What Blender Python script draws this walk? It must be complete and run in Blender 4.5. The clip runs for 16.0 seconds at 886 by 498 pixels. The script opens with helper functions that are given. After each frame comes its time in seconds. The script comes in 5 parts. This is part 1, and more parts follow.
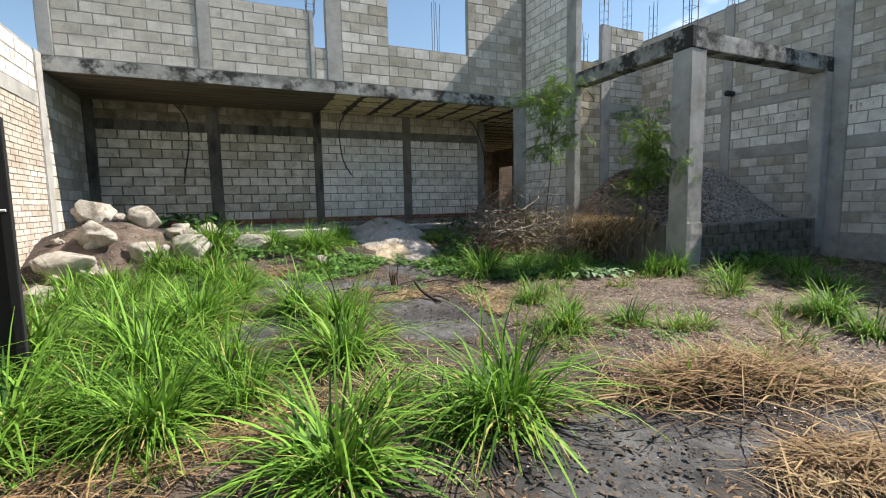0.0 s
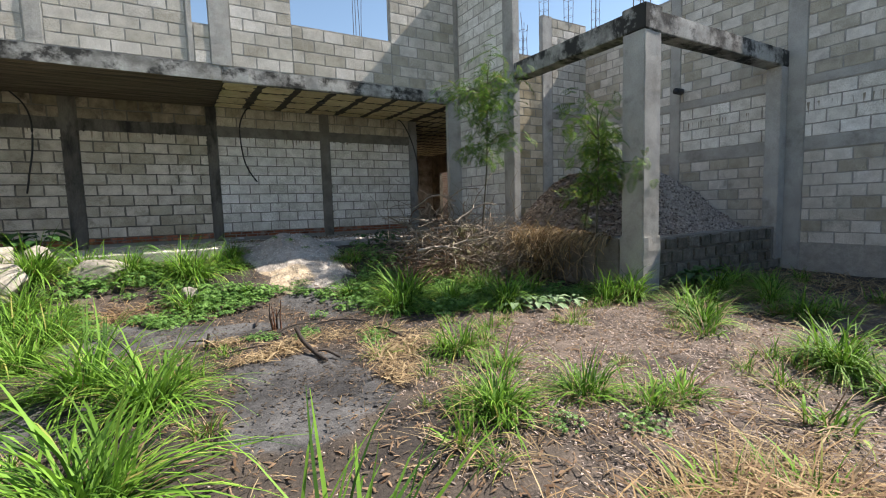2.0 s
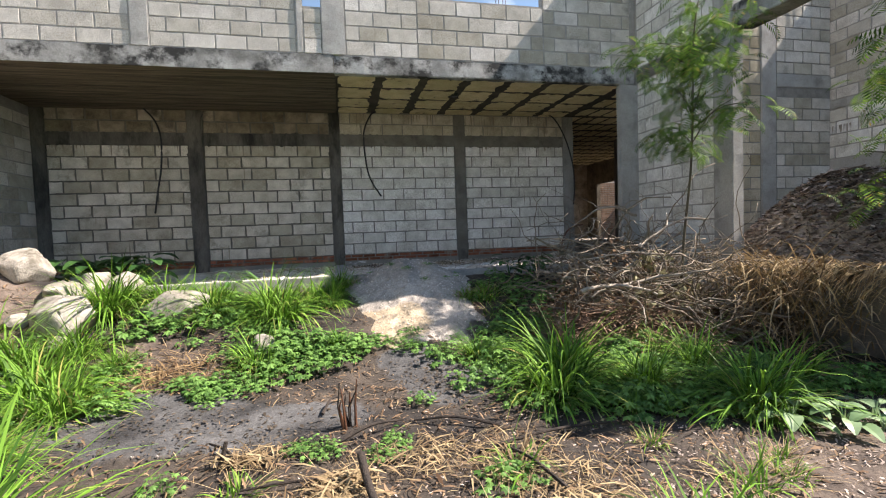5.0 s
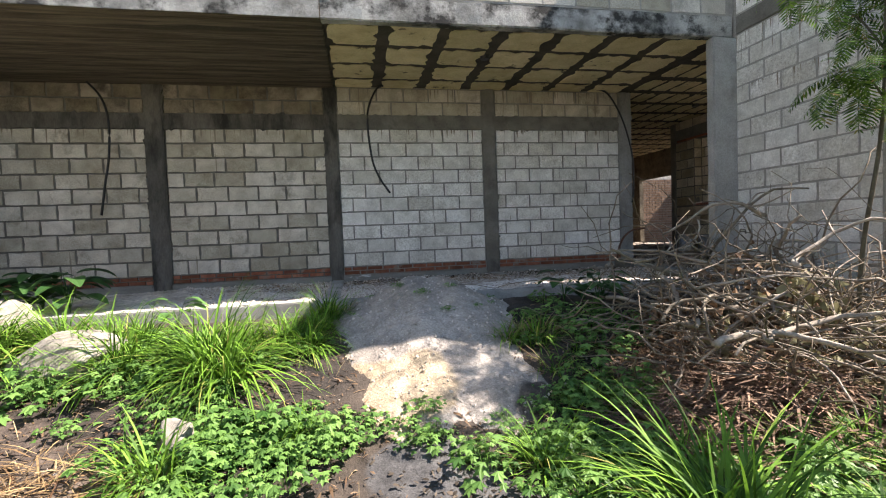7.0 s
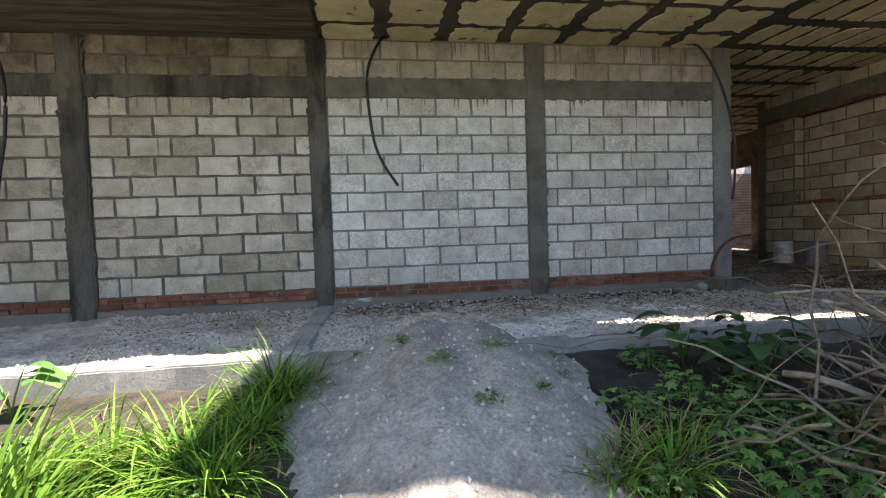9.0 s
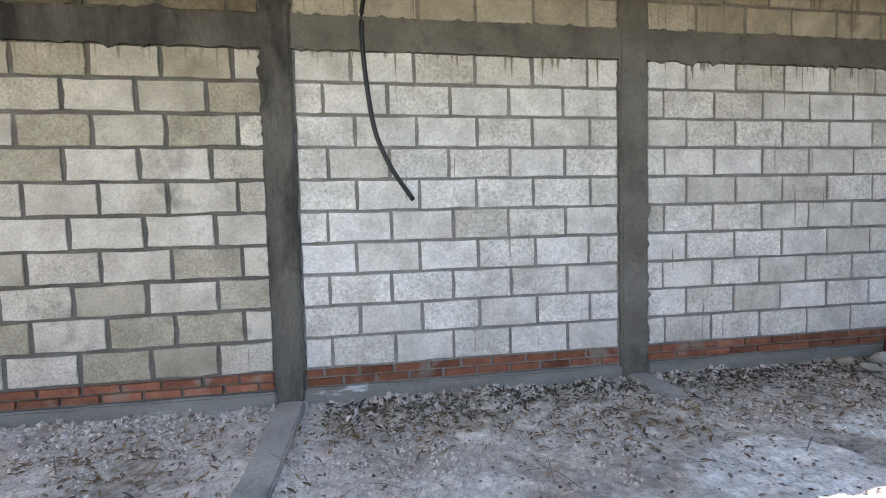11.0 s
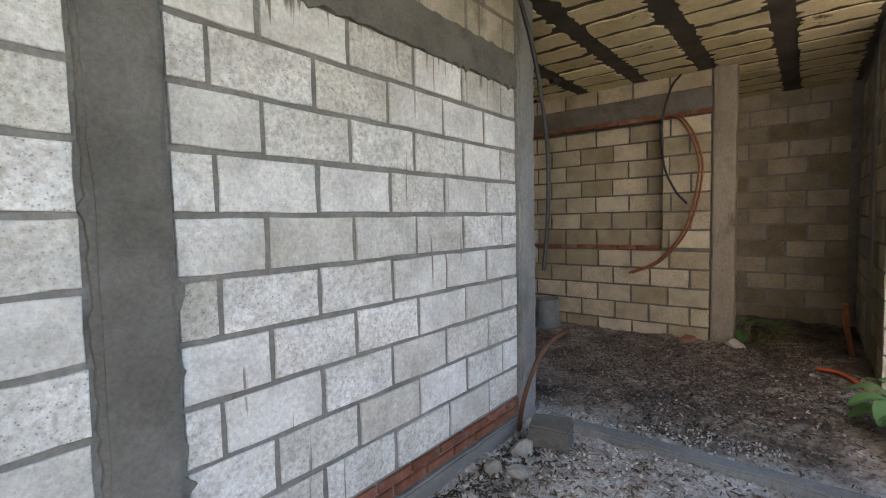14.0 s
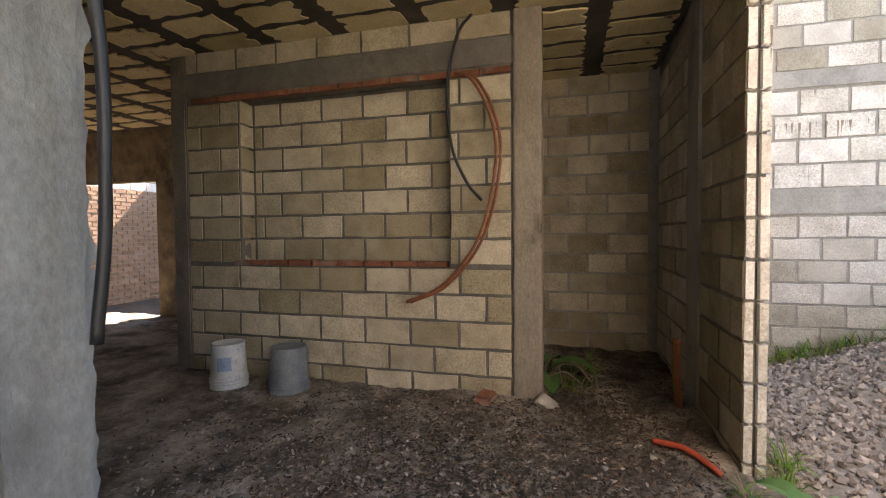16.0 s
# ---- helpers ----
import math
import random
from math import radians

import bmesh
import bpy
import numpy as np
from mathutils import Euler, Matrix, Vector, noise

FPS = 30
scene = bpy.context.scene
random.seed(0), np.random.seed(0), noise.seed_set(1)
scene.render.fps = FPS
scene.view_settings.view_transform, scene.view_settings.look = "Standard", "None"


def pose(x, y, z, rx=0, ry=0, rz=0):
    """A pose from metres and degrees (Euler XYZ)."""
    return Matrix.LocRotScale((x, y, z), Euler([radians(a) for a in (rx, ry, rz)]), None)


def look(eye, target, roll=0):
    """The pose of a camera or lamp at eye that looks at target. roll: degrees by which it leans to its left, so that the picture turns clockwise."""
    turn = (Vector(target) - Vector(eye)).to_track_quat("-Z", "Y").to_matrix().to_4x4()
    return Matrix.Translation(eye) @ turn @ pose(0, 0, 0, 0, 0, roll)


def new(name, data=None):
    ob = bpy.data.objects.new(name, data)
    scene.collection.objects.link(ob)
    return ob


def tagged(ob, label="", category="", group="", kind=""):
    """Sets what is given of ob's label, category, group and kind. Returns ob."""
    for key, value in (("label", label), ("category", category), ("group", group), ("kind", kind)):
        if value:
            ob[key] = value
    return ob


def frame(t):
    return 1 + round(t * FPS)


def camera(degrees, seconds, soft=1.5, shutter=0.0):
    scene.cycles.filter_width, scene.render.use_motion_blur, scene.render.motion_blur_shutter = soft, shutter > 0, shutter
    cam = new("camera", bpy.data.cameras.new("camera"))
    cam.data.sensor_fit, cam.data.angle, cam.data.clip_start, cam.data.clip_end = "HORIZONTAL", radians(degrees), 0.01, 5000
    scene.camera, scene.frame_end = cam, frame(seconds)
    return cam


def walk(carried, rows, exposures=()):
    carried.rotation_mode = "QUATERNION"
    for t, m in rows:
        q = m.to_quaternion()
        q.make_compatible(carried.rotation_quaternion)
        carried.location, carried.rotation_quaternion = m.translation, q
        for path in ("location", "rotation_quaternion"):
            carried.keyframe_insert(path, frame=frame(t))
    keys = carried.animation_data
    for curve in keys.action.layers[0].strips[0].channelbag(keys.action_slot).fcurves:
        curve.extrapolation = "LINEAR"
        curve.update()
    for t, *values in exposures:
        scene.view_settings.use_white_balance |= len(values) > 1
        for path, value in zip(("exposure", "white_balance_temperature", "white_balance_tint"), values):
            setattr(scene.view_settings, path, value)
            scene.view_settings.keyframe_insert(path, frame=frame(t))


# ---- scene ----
cam = camera(88.0, 16.0, 1.1)
METRES, EYE, TILT, LEAN, TURN = 15.15, 1.42, 0.0, 0.0, -24.4
ROWS = [
    (0.0, 0.0, 0.0, 0.0, -0.11, -5.86, 1.11),
    (0.5, 0.0078, 0.0309, 0.0056, -1.34, -5.92, 1.14),
    (1.0, 0.0086, 0.06, 0.0021, -3.91, -5.54, 1.45),
    (1.5, 0.0211, 0.0859, 0.0033, -5.38, -5.45, 1.72),
    (2.0, 0.04, 0.1085, 0.0054, -6.32, -5.27, 1.67),
    (2.5, 0.0479, 0.1365, 0.0032, -6.2, -5.23, 1.76),
    (3.0, 0.0581, 0.1587, 0.0029, -2.55, -4.67, 1.73),
    (3.5, 0.0647, 0.1811, 0.0059, 3.35, -3.98, 1.61),
    (4.0, 0.0543, 0.2081, 0.0061, 8.05, -2.87, 2.0),
    (6.5, 0.0139, 0.3593, 0.0059, 13.07, -2.37, 2.04),
    (7.0, 0.0029, 0.3923, 0.0094, 13.87, -2.15, 2.12),
    (7.5, -0.0006, 0.4249, 0.0096, 14.93, -1.97, 2.0),
    (8.0, -0.0078, 0.4555, 0.0081, 15.56, -1.75, 1.84),
    (8.5, -0.0188, 0.4872, 0.0115, 16.43, -1.97, 1.9),
    (11.0, -0.0963, 0.6476, 0.0406, 15.32, -3.14, 1.48),
    (11.5, -0.0942, 0.6688, 0.0494, 10.19, -3.6, 1.66),
    (12.0, -0.0918, 0.6882, 0.0593, 3.01, -3.36, 1.22),
    (12.5, -0.0947, 0.7123, 0.0647, -5.64, -3.06, 1.32),
    (13.0, -0.0838, 0.7342, 0.0657, -14.08, -3.58, 1.54),
    (13.5, -0.0703, 0.7559, 0.065, -21.48, -3.62, 1.23),
    (14.0, -0.0519, 0.7839, 0.0591, -27.12, -3.48, 1.21),
    (14.5, -0.0204, 0.8075, 0.0547, -33.31, -3.17, 0.9),
    (15.0, 0.01, 0.8342, 0.0525, -39.04, -2.44, 1.14),
    (15.5, 0.0415, 0.8505, 0.0528, -43.79, -2.24, 0.99),
    (16.0, 0.0683, 0.8661, 0.0519, -49.86, -2.0, 0.51),
]
EXPOSURES = [(0.0, 0.98, 6600, 12), (2.5, 1.1, 6700, 15), (4.0, 1.22, 6750, 16), (6.5, 1.55, 6850, 19), (8.5, 1.85, 6800, 18), (11.0, 2.85, 6850, 22), (12.0, 3.12, 6900, 22), (13.0, 2.85, 6950, 22), (14.0, 3.02, 7000, 22), (15.0, 3.05, 7000, 20), (16.0, 3.4, 7700, 24)]
walk(cam, [(t, pose(0, 0, EYE, TILT, LEAN, TURN) @ pose(METRES * x, METRES * y, METRES * z, 90 + pitch, roll, yaw)) for t, x, y, z, yaw, pitch, roll in ROWS], EXPOSURES)

# ---- world and sun ----
SUN_TO = Vector((1.0, -0.165, 1.14)).normalized()
world = bpy.data.worlds.new("sky")
scene.world = world
world.use_nodes = True
wn, wl = world.node_tree.nodes, world.node_tree.links
wn.clear()
sky = wn.new("ShaderNodeTexSky")
sky.sky_type, sky.sun_disc = "NISHITA", False
sky.sun_elevation, sky.sun_rotation = math.asin(SUN_TO.z), math.atan2(SUN_TO.x, SUN_TO.y)
sky.air_density, sky.dust_density, sky.ozone_density = 0.9, 0.2, 0.3
tc = wn.new("ShaderNodeTexCoord")
mp = wn.new("ShaderNodeMapping")
mp.inputs["Scale"].default_value = (1.0, 1.0, 2.2)
cl = wn.new("ShaderNodeTexNoise")
cl.inputs["Scale"].default_value, cl.inputs["Detail"].default_value = 4.5, 7.0
cr = wn.new("ShaderNodeValToRGB")
cr.color_ramp.elements[0].position, cr.color_ramp.elements[1].position = 0.63, 0.86
cm = wn.new("ShaderNodeMixRGB")
cm.inputs["Color2"].default_value = (9.0, 9.3, 9.8, 1)
bg = wn.new("ShaderNodeBackground")
bg.inputs["Strength"].default_value = 0.095
wo = wn.new("ShaderNodeOutputWorld")
wl.new(tc.outputs["Generated"], mp.inputs["Vector"])
wl.new(mp.outputs["Vector"], cl.inputs["Vector"])
wl.new(cl.outputs["Fac"], cr.inputs["Fac"])
wl.new(cr.outputs["Color"], cm.inputs["Fac"])
hs = wn.new("ShaderNodeHueSaturation")
hs.inputs["Hue"].default_value, hs.inputs["Saturation"].default_value = 0.49, 1.0
wl.new(sky.outputs["Color"], hs.inputs["Color"])
wl.new(hs.outputs["Color"], cm.inputs["Color1"])
wl.new(cm.outputs["Color"], bg.inputs["Color"])
wl.new(bg.outputs["Background"], wo.inputs["Surface"])

sun = new("sun", bpy.data.lights.new("sun", "SUN"))
sun.data.energy, sun.data.angle, sun.data.color = 5.0, radians(0.55), (1.0, 0.95, 0.87)
sun.matrix_world = look(SUN_TO * 40, (0, 0, 0))


# ---- materials ----
def material(name, dark, light, scale=6.0, rough=0.9, bump=0.4, fine=60.0, spread=(0.3, 0.7), piece=0.0, island=0.0, stain=None,
             stain_scale=1.2, stain_at=(0.52, 0.68), pits=0.0, squash=(1, 1, 1), clear=0.0, drips=None):
    """A worn surface: two tones by noise, fine grain, patches of stain, a tone of its own for each piece, pits."""
    m = bpy.data.materials.new(name)
    m.use_nodes = True
    n, l = m.node_tree.nodes, m.node_tree.links
    b = n["Principled BSDF"]
    b.inputs["Roughness"].default_value = rough
    geo = n.new("ShaderNodeNewGeometry")
    mapping = n.new("ShaderNodeMapping")
    mapping.inputs["Scale"].default_value = squash
    l.new(geo.outputs["Position"], mapping.inputs["Vector"])
    where = mapping.outputs["Vector"]

    def noise_at(sc, detail=5.0, ro=0.6):
        t = n.new("ShaderNodeTexNoise")
        t.inputs["Scale"].default_value, t.inputs["Detail"].default_value, t.inputs["Roughness"].default_value = sc, detail, ro
        l.new(where, t.inputs["Vector"])
        return t.outputs["Fac"]

    def ramp(value, lo, hi, c0=(0, 0, 0), c1=(1, 1, 1)):
        r = n.new("ShaderNodeValToRGB")
        r.color_ramp.elements[0].position, r.color_ramp.elements[1].position = lo, hi
        r.color_ramp.elements[0].color, r.color_ramp.elements[1].color = (*c0, 1), (*c1, 1)
        l.new(value, r.inputs["Fac"])
        return r.outputs["Color"]

    def mix(kind, fac, a, c):
        x = n.new("ShaderNodeMixRGB")
        x.blend_type = kind
        for s, v in (("Fac", fac), ("Color1", a), ("Color2", c)):
            if isinstance(v, (int, float)):
                x.inputs[s].default_value = v
            elif isinstance(v, tuple):
                x.inputs[s].default_value = (*v, 1)
            else:
                l.new(v, x.inputs[s])
        return x.outputs["Color"]

    grain = noise_at(fine, 4.0, 0.7)
    col = ramp(noise_at(scale), *spread, dark, light)
    col = mix("MULTIPLY", 0.6, col, ramp(grain, 0.25, 0.7, (0.55, 0.55, 0.55), (1.25, 1.25, 1.25)))
    for weight, src in ((piece, "o"), (island, "i")):
        if weight:
            val = n.new("ShaderNodeObjectInfo").outputs["Random"] if src == "o" else geo.outputs["Random Per Island"]
            k = weight
            col = mix("MULTIPLY", 1.0, col, ramp(val, 0.0, 1.0, (1 - k, 1 - k * 1.06, 1 - k * 1.28), (1 + k * 0.35, 1 + k * 0.35, 1 + k * 0.38)))
    if stain:
        col = mix("MIX", ramp(noise_at(stain_scale, 8.0, 0.68), *stain_at), col, stain)
    if pits:
        v = n.new("ShaderNodeTexVoronoi")
        v.inputs["Scale"].default_value = pits
        l.new(where, v.inputs["Vector"])
        hole = ramp(v.outputs["Distance"], 0.05, 0.30)
        spot = mix("MIX", ramp(noise_at(fine * 0.35), 0.5, 0.62), hole, (1, 1, 1))
        fr = n.new("ShaderNodeMath")
        fr.operation = "MULTIPLY"
        fr.inputs[1].default_value = 17.3
        l.new(n.new("ShaderNodeObjectInfo").outputs["Random"], fr.inputs[0])
        fr2 = n.new("ShaderNodeMath")
        fr2.operation = "FRACT"
        l.new(fr.outputs[0], fr2.inputs[0])
        col = mix("MULTIPLY", ramp(fr2.outputs[0], 0.2, 0.9, (0.2, 0.2, 0.2), (0.65, 0.65, 0.65)), col, spot)
        big = noise_at(fine * 0.7, 4.0, 0.7)
        col = mix("MULTIPLY", ramp(fr2.outputs[0], 0.45, 0.6, (0.25, 0.25, 0.25), (0.9, 0.9, 0.9)), col, ramp(big, 0.30, 0.56, (0.66, 0.63, 0.56), (1.06, 1.06, 1.06)))
    if drips:
        xyz = n.new("ShaderNodeSeparateXYZ")
        l.new(geo.outputs["Position"], xyz.inputs[0])
        run = n.new("ShaderNodeMapping")
        run.inputs["Scale"].default_value = (1, 1, 0.05)
        l.new(geo.outputs["Position"], run.inputs["Vector"])
        tr = n.new("ShaderNodeTexNoise")
        tr.inputs["Scale"].default_value, tr.inputs["Detail"].default_value = 26.0, 3.0
        l.new(run.outputs["Vector"], tr.inputs["Vector"])
        for lo, hi in drips:
            reach = n.new("ShaderNodeMapRange")
            reach.inputs["From Min"].default_value, reach.inputs["From Max"].default_value = lo, hi
            l.new(xyz.outputs["Z"], reach.inputs["Value"])
            top = n.new("ShaderNodeMath")
            top.operation = "LESS_THAN"
            top.inputs[1].default_value = hi + 0.02
            l.new(xyz.outputs["Z"], top.inputs[0])
            add = n.new("ShaderNodeMath")
            add.operation = "MULTIPLY_ADD"
            add.inputs[1].default_value = 0.16
            l.new(reach.outputs["Result"], add.inputs[0])
            l.new(tr.outputs["Fac"], add.inputs[2])
            on = n.new("ShaderNodeMath")
            on.operation = "MULTIPLY"
            l.new(ramp(add.outputs[0], 0.695, 0.75), on.inputs[0])
            l.new(top.outputs[0], on.inputs[1])
            col = mix("MIX", on.outputs[0], col, (0.24, 0.205, 0.155))
    l.new(col, b.inputs["Base Color"])
    bp = n.new("ShaderNodeBump")
    bp.inputs["Strength"].default_value, bp.inputs["Distance"].default_value = bump, 0.012
    h = n.new("ShaderNodeMath")
    h.operation = "MULTIPLY_ADD"
    h.inputs[1].default_value = 0.6
    l.new(grain, h.inputs[0])
    l.new(noise_at(scale * 3), h.inputs[2])
    l.new(h.outputs[0], bp.inputs["Height"])
    l.new(bp.outputs["Normal"], b.inputs["Normal"])
    if clear:
        b.inputs["Coat Weight"].default_value = clear
    return m


def zoned_material(name, base, first, second, scale=2.0, fine=35.0, rough=0.9, bump=1.0):
    """Ground whose kind of earth changes from place to place: the mesh's "zone" attribute says how much of two other earths lies on the base."""
    m = bpy.data.materials.new(name)
    m.use_nodes = True
    n, l = m.node_tree.nodes, m.node_tree.links
    b = n["Principled BSDF"]
    b.inputs["Roughness"].default_value = rough
    where = n.new("ShaderNodeNewGeometry").outputs["Position"]
    zone = n.new("ShaderNodeAttribute")
    zone.attribute_name = "zone"
    parts = n.new("ShaderNodeSeparateXYZ")
    l.new(zone.outputs["Vector"], parts.inputs[0])

    def noise_at(sc, detail=6.0, ro=0.65):
        t = n.new("ShaderNodeTexNoise")
        t.inputs["Scale"].default_value, t.inputs["Detail"].default_value, t.inputs["Roughness"].default_value = sc, detail, ro
        l.new(where, t.inputs["Vector"])
        return t.outputs["Fac"]

    def ramp(value, lo, hi, c0, c1):
        r = n.new("ShaderNodeValToRGB")
        r.color_ramp.elements[0].position, r.color_ramp.elements[1].position = lo, hi
        r.color_ramp.elements[0].color, r.color_ramp.elements[1].color = (*c0, 1), (*c1, 1)
        l.new(value, r.inputs["Fac"])
        return r.outputs["Color"]

    def mix(kind, fac, a, c):
        x = n.new("ShaderNodeMixRGB")
        x.blend_type = kind
        for k, v in (("Fac", fac), ("Color1", a), ("Color2", c)):
            if isinstance(v, float):
                x.inputs[k].default_value = v
            else:
                l.new(v, x.inputs[k])
        return x.outputs["Color"]

    coarse, grain, patch = noise_at(scale), noise_at(fine, 4.0, 0.75), noise_at(scale * 4.5)
    col = ramp(coarse, 0.36, 0.64, *base)
    for out, tones in (("X", first), ("Y", second)):
        edge = n.new("ShaderNodeMath")
        edge.operation = "MULTIPLY_ADD"
        edge.inputs[1].default_value = 0.7
        l.new(patch, edge.inputs[0])
        l.new(parts.outputs[out], edge.inputs[2])
        col = mix("MIX", ramp(edge.outputs[0], 0.72, 0.98, (0, 0, 0), (1, 1, 1)), col, ramp(coarse, 0.36, 0.64, *tones))
    col = mix("MULTIPLY", 0.85, col, ramp(grain, 0.28, 0.68, (0.5, 0.5, 0.5), (1.35, 1.35, 1.35)))
    col = mix("MULTIPLY", 0.7, col, ramp(patch, 0.32, 0.62, (0.68, 0.68, 0.68), (1.15, 1.15, 1.15)))
    l.new(col, b.inputs["Base Color"])
    bp = n.new("ShaderNodeBump")
    bp.inputs["Strength"].default_value, bp.inputs["Distance"].default_value = bump, 0.02
    h = n.new("ShaderNodeMath")
    h.operation = "MULTIPLY_ADD"
    h.inputs[1].default_value = 0.5
    l.new(grain, h.inputs[0])
    l.new(patch, h.inputs[2])
    l.new(h.outputs[0], bp.inputs["Height"])
    l.new(bp.outputs["Normal"], b.inputs["Normal"])
    return m


def leaf_material(name, dark, light, rough=0.5, through_light=0.35, dry=None):
    m = bpy.data.materials.new(name)
    m.use_nodes = True
    n, l = m.node_tree.nodes, m.node_tree.links
    b, out = n["Principled BSDF"], n["Material Output"]
    b.inputs["Roughness"].default_value, b.inputs["Specular IOR Level"].default_value = rough, 0.25
    geo = n.new("ShaderNodeNewGeometry")
    r = n.new("ShaderNodeValToRGB")
    r.color_ramp.elements[0].color, r.color_ramp.elements[1].color = (*dark, 1), (*light, 1)
    if dry:
        e = r.color_ramp.elements.new(0.9)
        e.color = (*light, 1)
        r.color_ramp.elements[-1].color = (*dry, 1)
    l.new(geo.outputs["Random Per Island"], r.inputs["Fac"])
    l.new(r.outputs["Color"], b.inputs["Base Color"])
    t = n.new("ShaderNodeBsdfTranslucent")
    l.new(r.outputs["Color"], t.inputs["Color"])
    mx = n.new("ShaderNodeMixShader")
    mx.inputs["Fac"].default_value = through_light
    l.new(b.outputs[0], mx.inputs[1])
    l.new(t.outputs[0], mx.inputs[2])
    l.new(mx.outputs[0], out.inputs["Surface"])
    return m


M_BLOCK = material("block_pale", (0.57, 0.55, 0.51), (0.82, 0.805, 0.765), 5.0, 0.95, 0.6, 62, (0.3, 0.62), piece=0.2, stain=(0.36, 0.34, 0.29), stain_at=(0.62, 0.80), stain_scale=2.2, pits=75, drips=((2.93, 3.21), (3.4, 3.86)))
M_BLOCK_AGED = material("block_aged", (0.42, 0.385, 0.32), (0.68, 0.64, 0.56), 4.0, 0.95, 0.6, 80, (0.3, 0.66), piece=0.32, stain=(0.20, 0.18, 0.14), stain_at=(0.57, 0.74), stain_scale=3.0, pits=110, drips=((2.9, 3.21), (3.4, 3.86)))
M_BLOCK_GREY = material("block_grey", (0.46, 0.43, 0.38), (0.67, 0.635, 0.58), 4.0, 0.95, 0.5, 80, (0.3, 0.65), piece=0.35, stain=(0.17, 0.16, 0.14), stain_at=(0.58, 0.78), stain_scale=1.6, pits=110)
M_BLOCK_WARM = material("block_warm", (0.40, 0.345, 0.25), (0.62, 0.55, 0.42), 4.0, 0.95, 0.5, 80, (0.3, 0.65), piece=0.4, stain=(0.18, 0.15, 0.11), stain_at=(0.58, 0.78), stain_scale=2.0, pits=110)
M_MORTAR = material("mortar", (0.14, 0.13, 0.112), (0.24, 0.225, 0.20), 7.0, 0.95, 0.6, 70)
M_MORTAR_PALE = material("mortar_pale", (0.26, 0.245, 0.22), (0.40, 0.38, 0.345), 7.0, 0.95, 0.7, 60)
M_STONE = material("plinth_stone", (0.10, 0.09, 0.075), (0.24, 0.22, 0.185), 5.0, 0.95, 0.9, 40, piece=0.35, stain=(0.05, 0.055, 0.03), stain_scale=3.0, stain_at=(0.52, 0.68))
M_DARKJOINT = material("dark_joint_mortar", (0.10, 0.092, 0.078), (0.19, 0.175, 0.15), 5.0, 0.95, 0.7, 60)
M_JOINT = material("joint_mortar", (0.18, 0.17, 0.148), (0.30, 0.285, 0.255), 6.0, 0.95, 0.7, 60)
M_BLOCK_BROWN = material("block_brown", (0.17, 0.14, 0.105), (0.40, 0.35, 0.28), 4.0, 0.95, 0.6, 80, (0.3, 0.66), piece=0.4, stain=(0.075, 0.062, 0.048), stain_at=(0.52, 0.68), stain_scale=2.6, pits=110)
M_BLOCK_TOP = material("block_tan", (0.36, 0.325, 0.26), (0.58, 0.535, 0.45), 4.0, 0.95, 0.5, 80, (0.3, 0.65), piece=0.22, stain=(0.2, 0.17, 0.13), stain_at=(0.56, 0.74), stain_scale=2.6, pits=110, drips=((3.4, 3.86),))
M_BLOCK_UPPER = material("block_upper", (0.44, 0.41, 0.365), (0.62, 0.585, 0.53), 4.0, 0.95, 0.5, 80, (0.3, 0.65), piece=0.2, stain=(0.28, 0.26, 0.23), stain_at=(0.58, 0.76), stain_scale=1.6, pits=110)
M_CONC = material("concrete", (0.115, 0.107, 0.09), (0.205, 0.195, 0.17), 3.0, 0.9, 0.7, 60, (0.3, 0.7), stain=(0.065, 0.06, 0.05), stain_scale=3.2, stain_at=(0.55, 0.74))
M_CONC_WARM = material("weathered_concrete", (0.20, 0.17, 0.13), (0.36, 0.315, 0.25), 3.0, 0.9, 0.7, 60, (0.3, 0.7), stain=(0.09, 0.075, 0.055), stain_scale=3.0, stain_at=(0.54, 0.72), squash=(1, 1, 0.5))
M_CONC_MID = material("concrete_mid", (0.185, 0.182, 0.168), (0.31, 0.305, 0.285), 2.6, 0.9, 0.6, 55, (0.3, 0.7), stain=(0.12, 0.115, 0.105), stain_scale=2.2, stain_at=(0.54, 0.74), squash=(1, 1, 0.6))
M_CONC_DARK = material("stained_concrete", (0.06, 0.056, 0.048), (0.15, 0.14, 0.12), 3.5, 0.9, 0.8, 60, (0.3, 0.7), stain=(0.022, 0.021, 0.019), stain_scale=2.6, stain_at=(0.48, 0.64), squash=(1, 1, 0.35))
M_CONC_PALE = material("concrete_pale", (0.29, 0.28, 0.255), (0.44, 0.43, 0.40), 2.4, 0.9, 0.45, 60, (0.3, 0.7), stain=(0.16, 0.152, 0.135), stain_scale=1.8, stain_at=(0.54, 0.76))
M_SLAB_EDGE = material("slab_edge", (0.16, 0.155, 0.14), (0.46, 0.45, 0.42), 2.6, 0.9, 0.5, 50, (0.35, 0.65), stain=(0.028, 0.027, 0.024), stain_scale=2.2, stain_at=(0.47, 0.57), squash=(0.8, 1, 0.9))
M_FOOT = material("footing_concrete", (0.17, 0.165, 0.15), (0.27, 0.265, 0.24), 3.0, 0.9, 0.6, 60, stain=(0.58, 0.60, 0.61), stain_scale=2.6, stain_at=(0.62, 0.68), squash=(0.5, 0.5, 2.5))
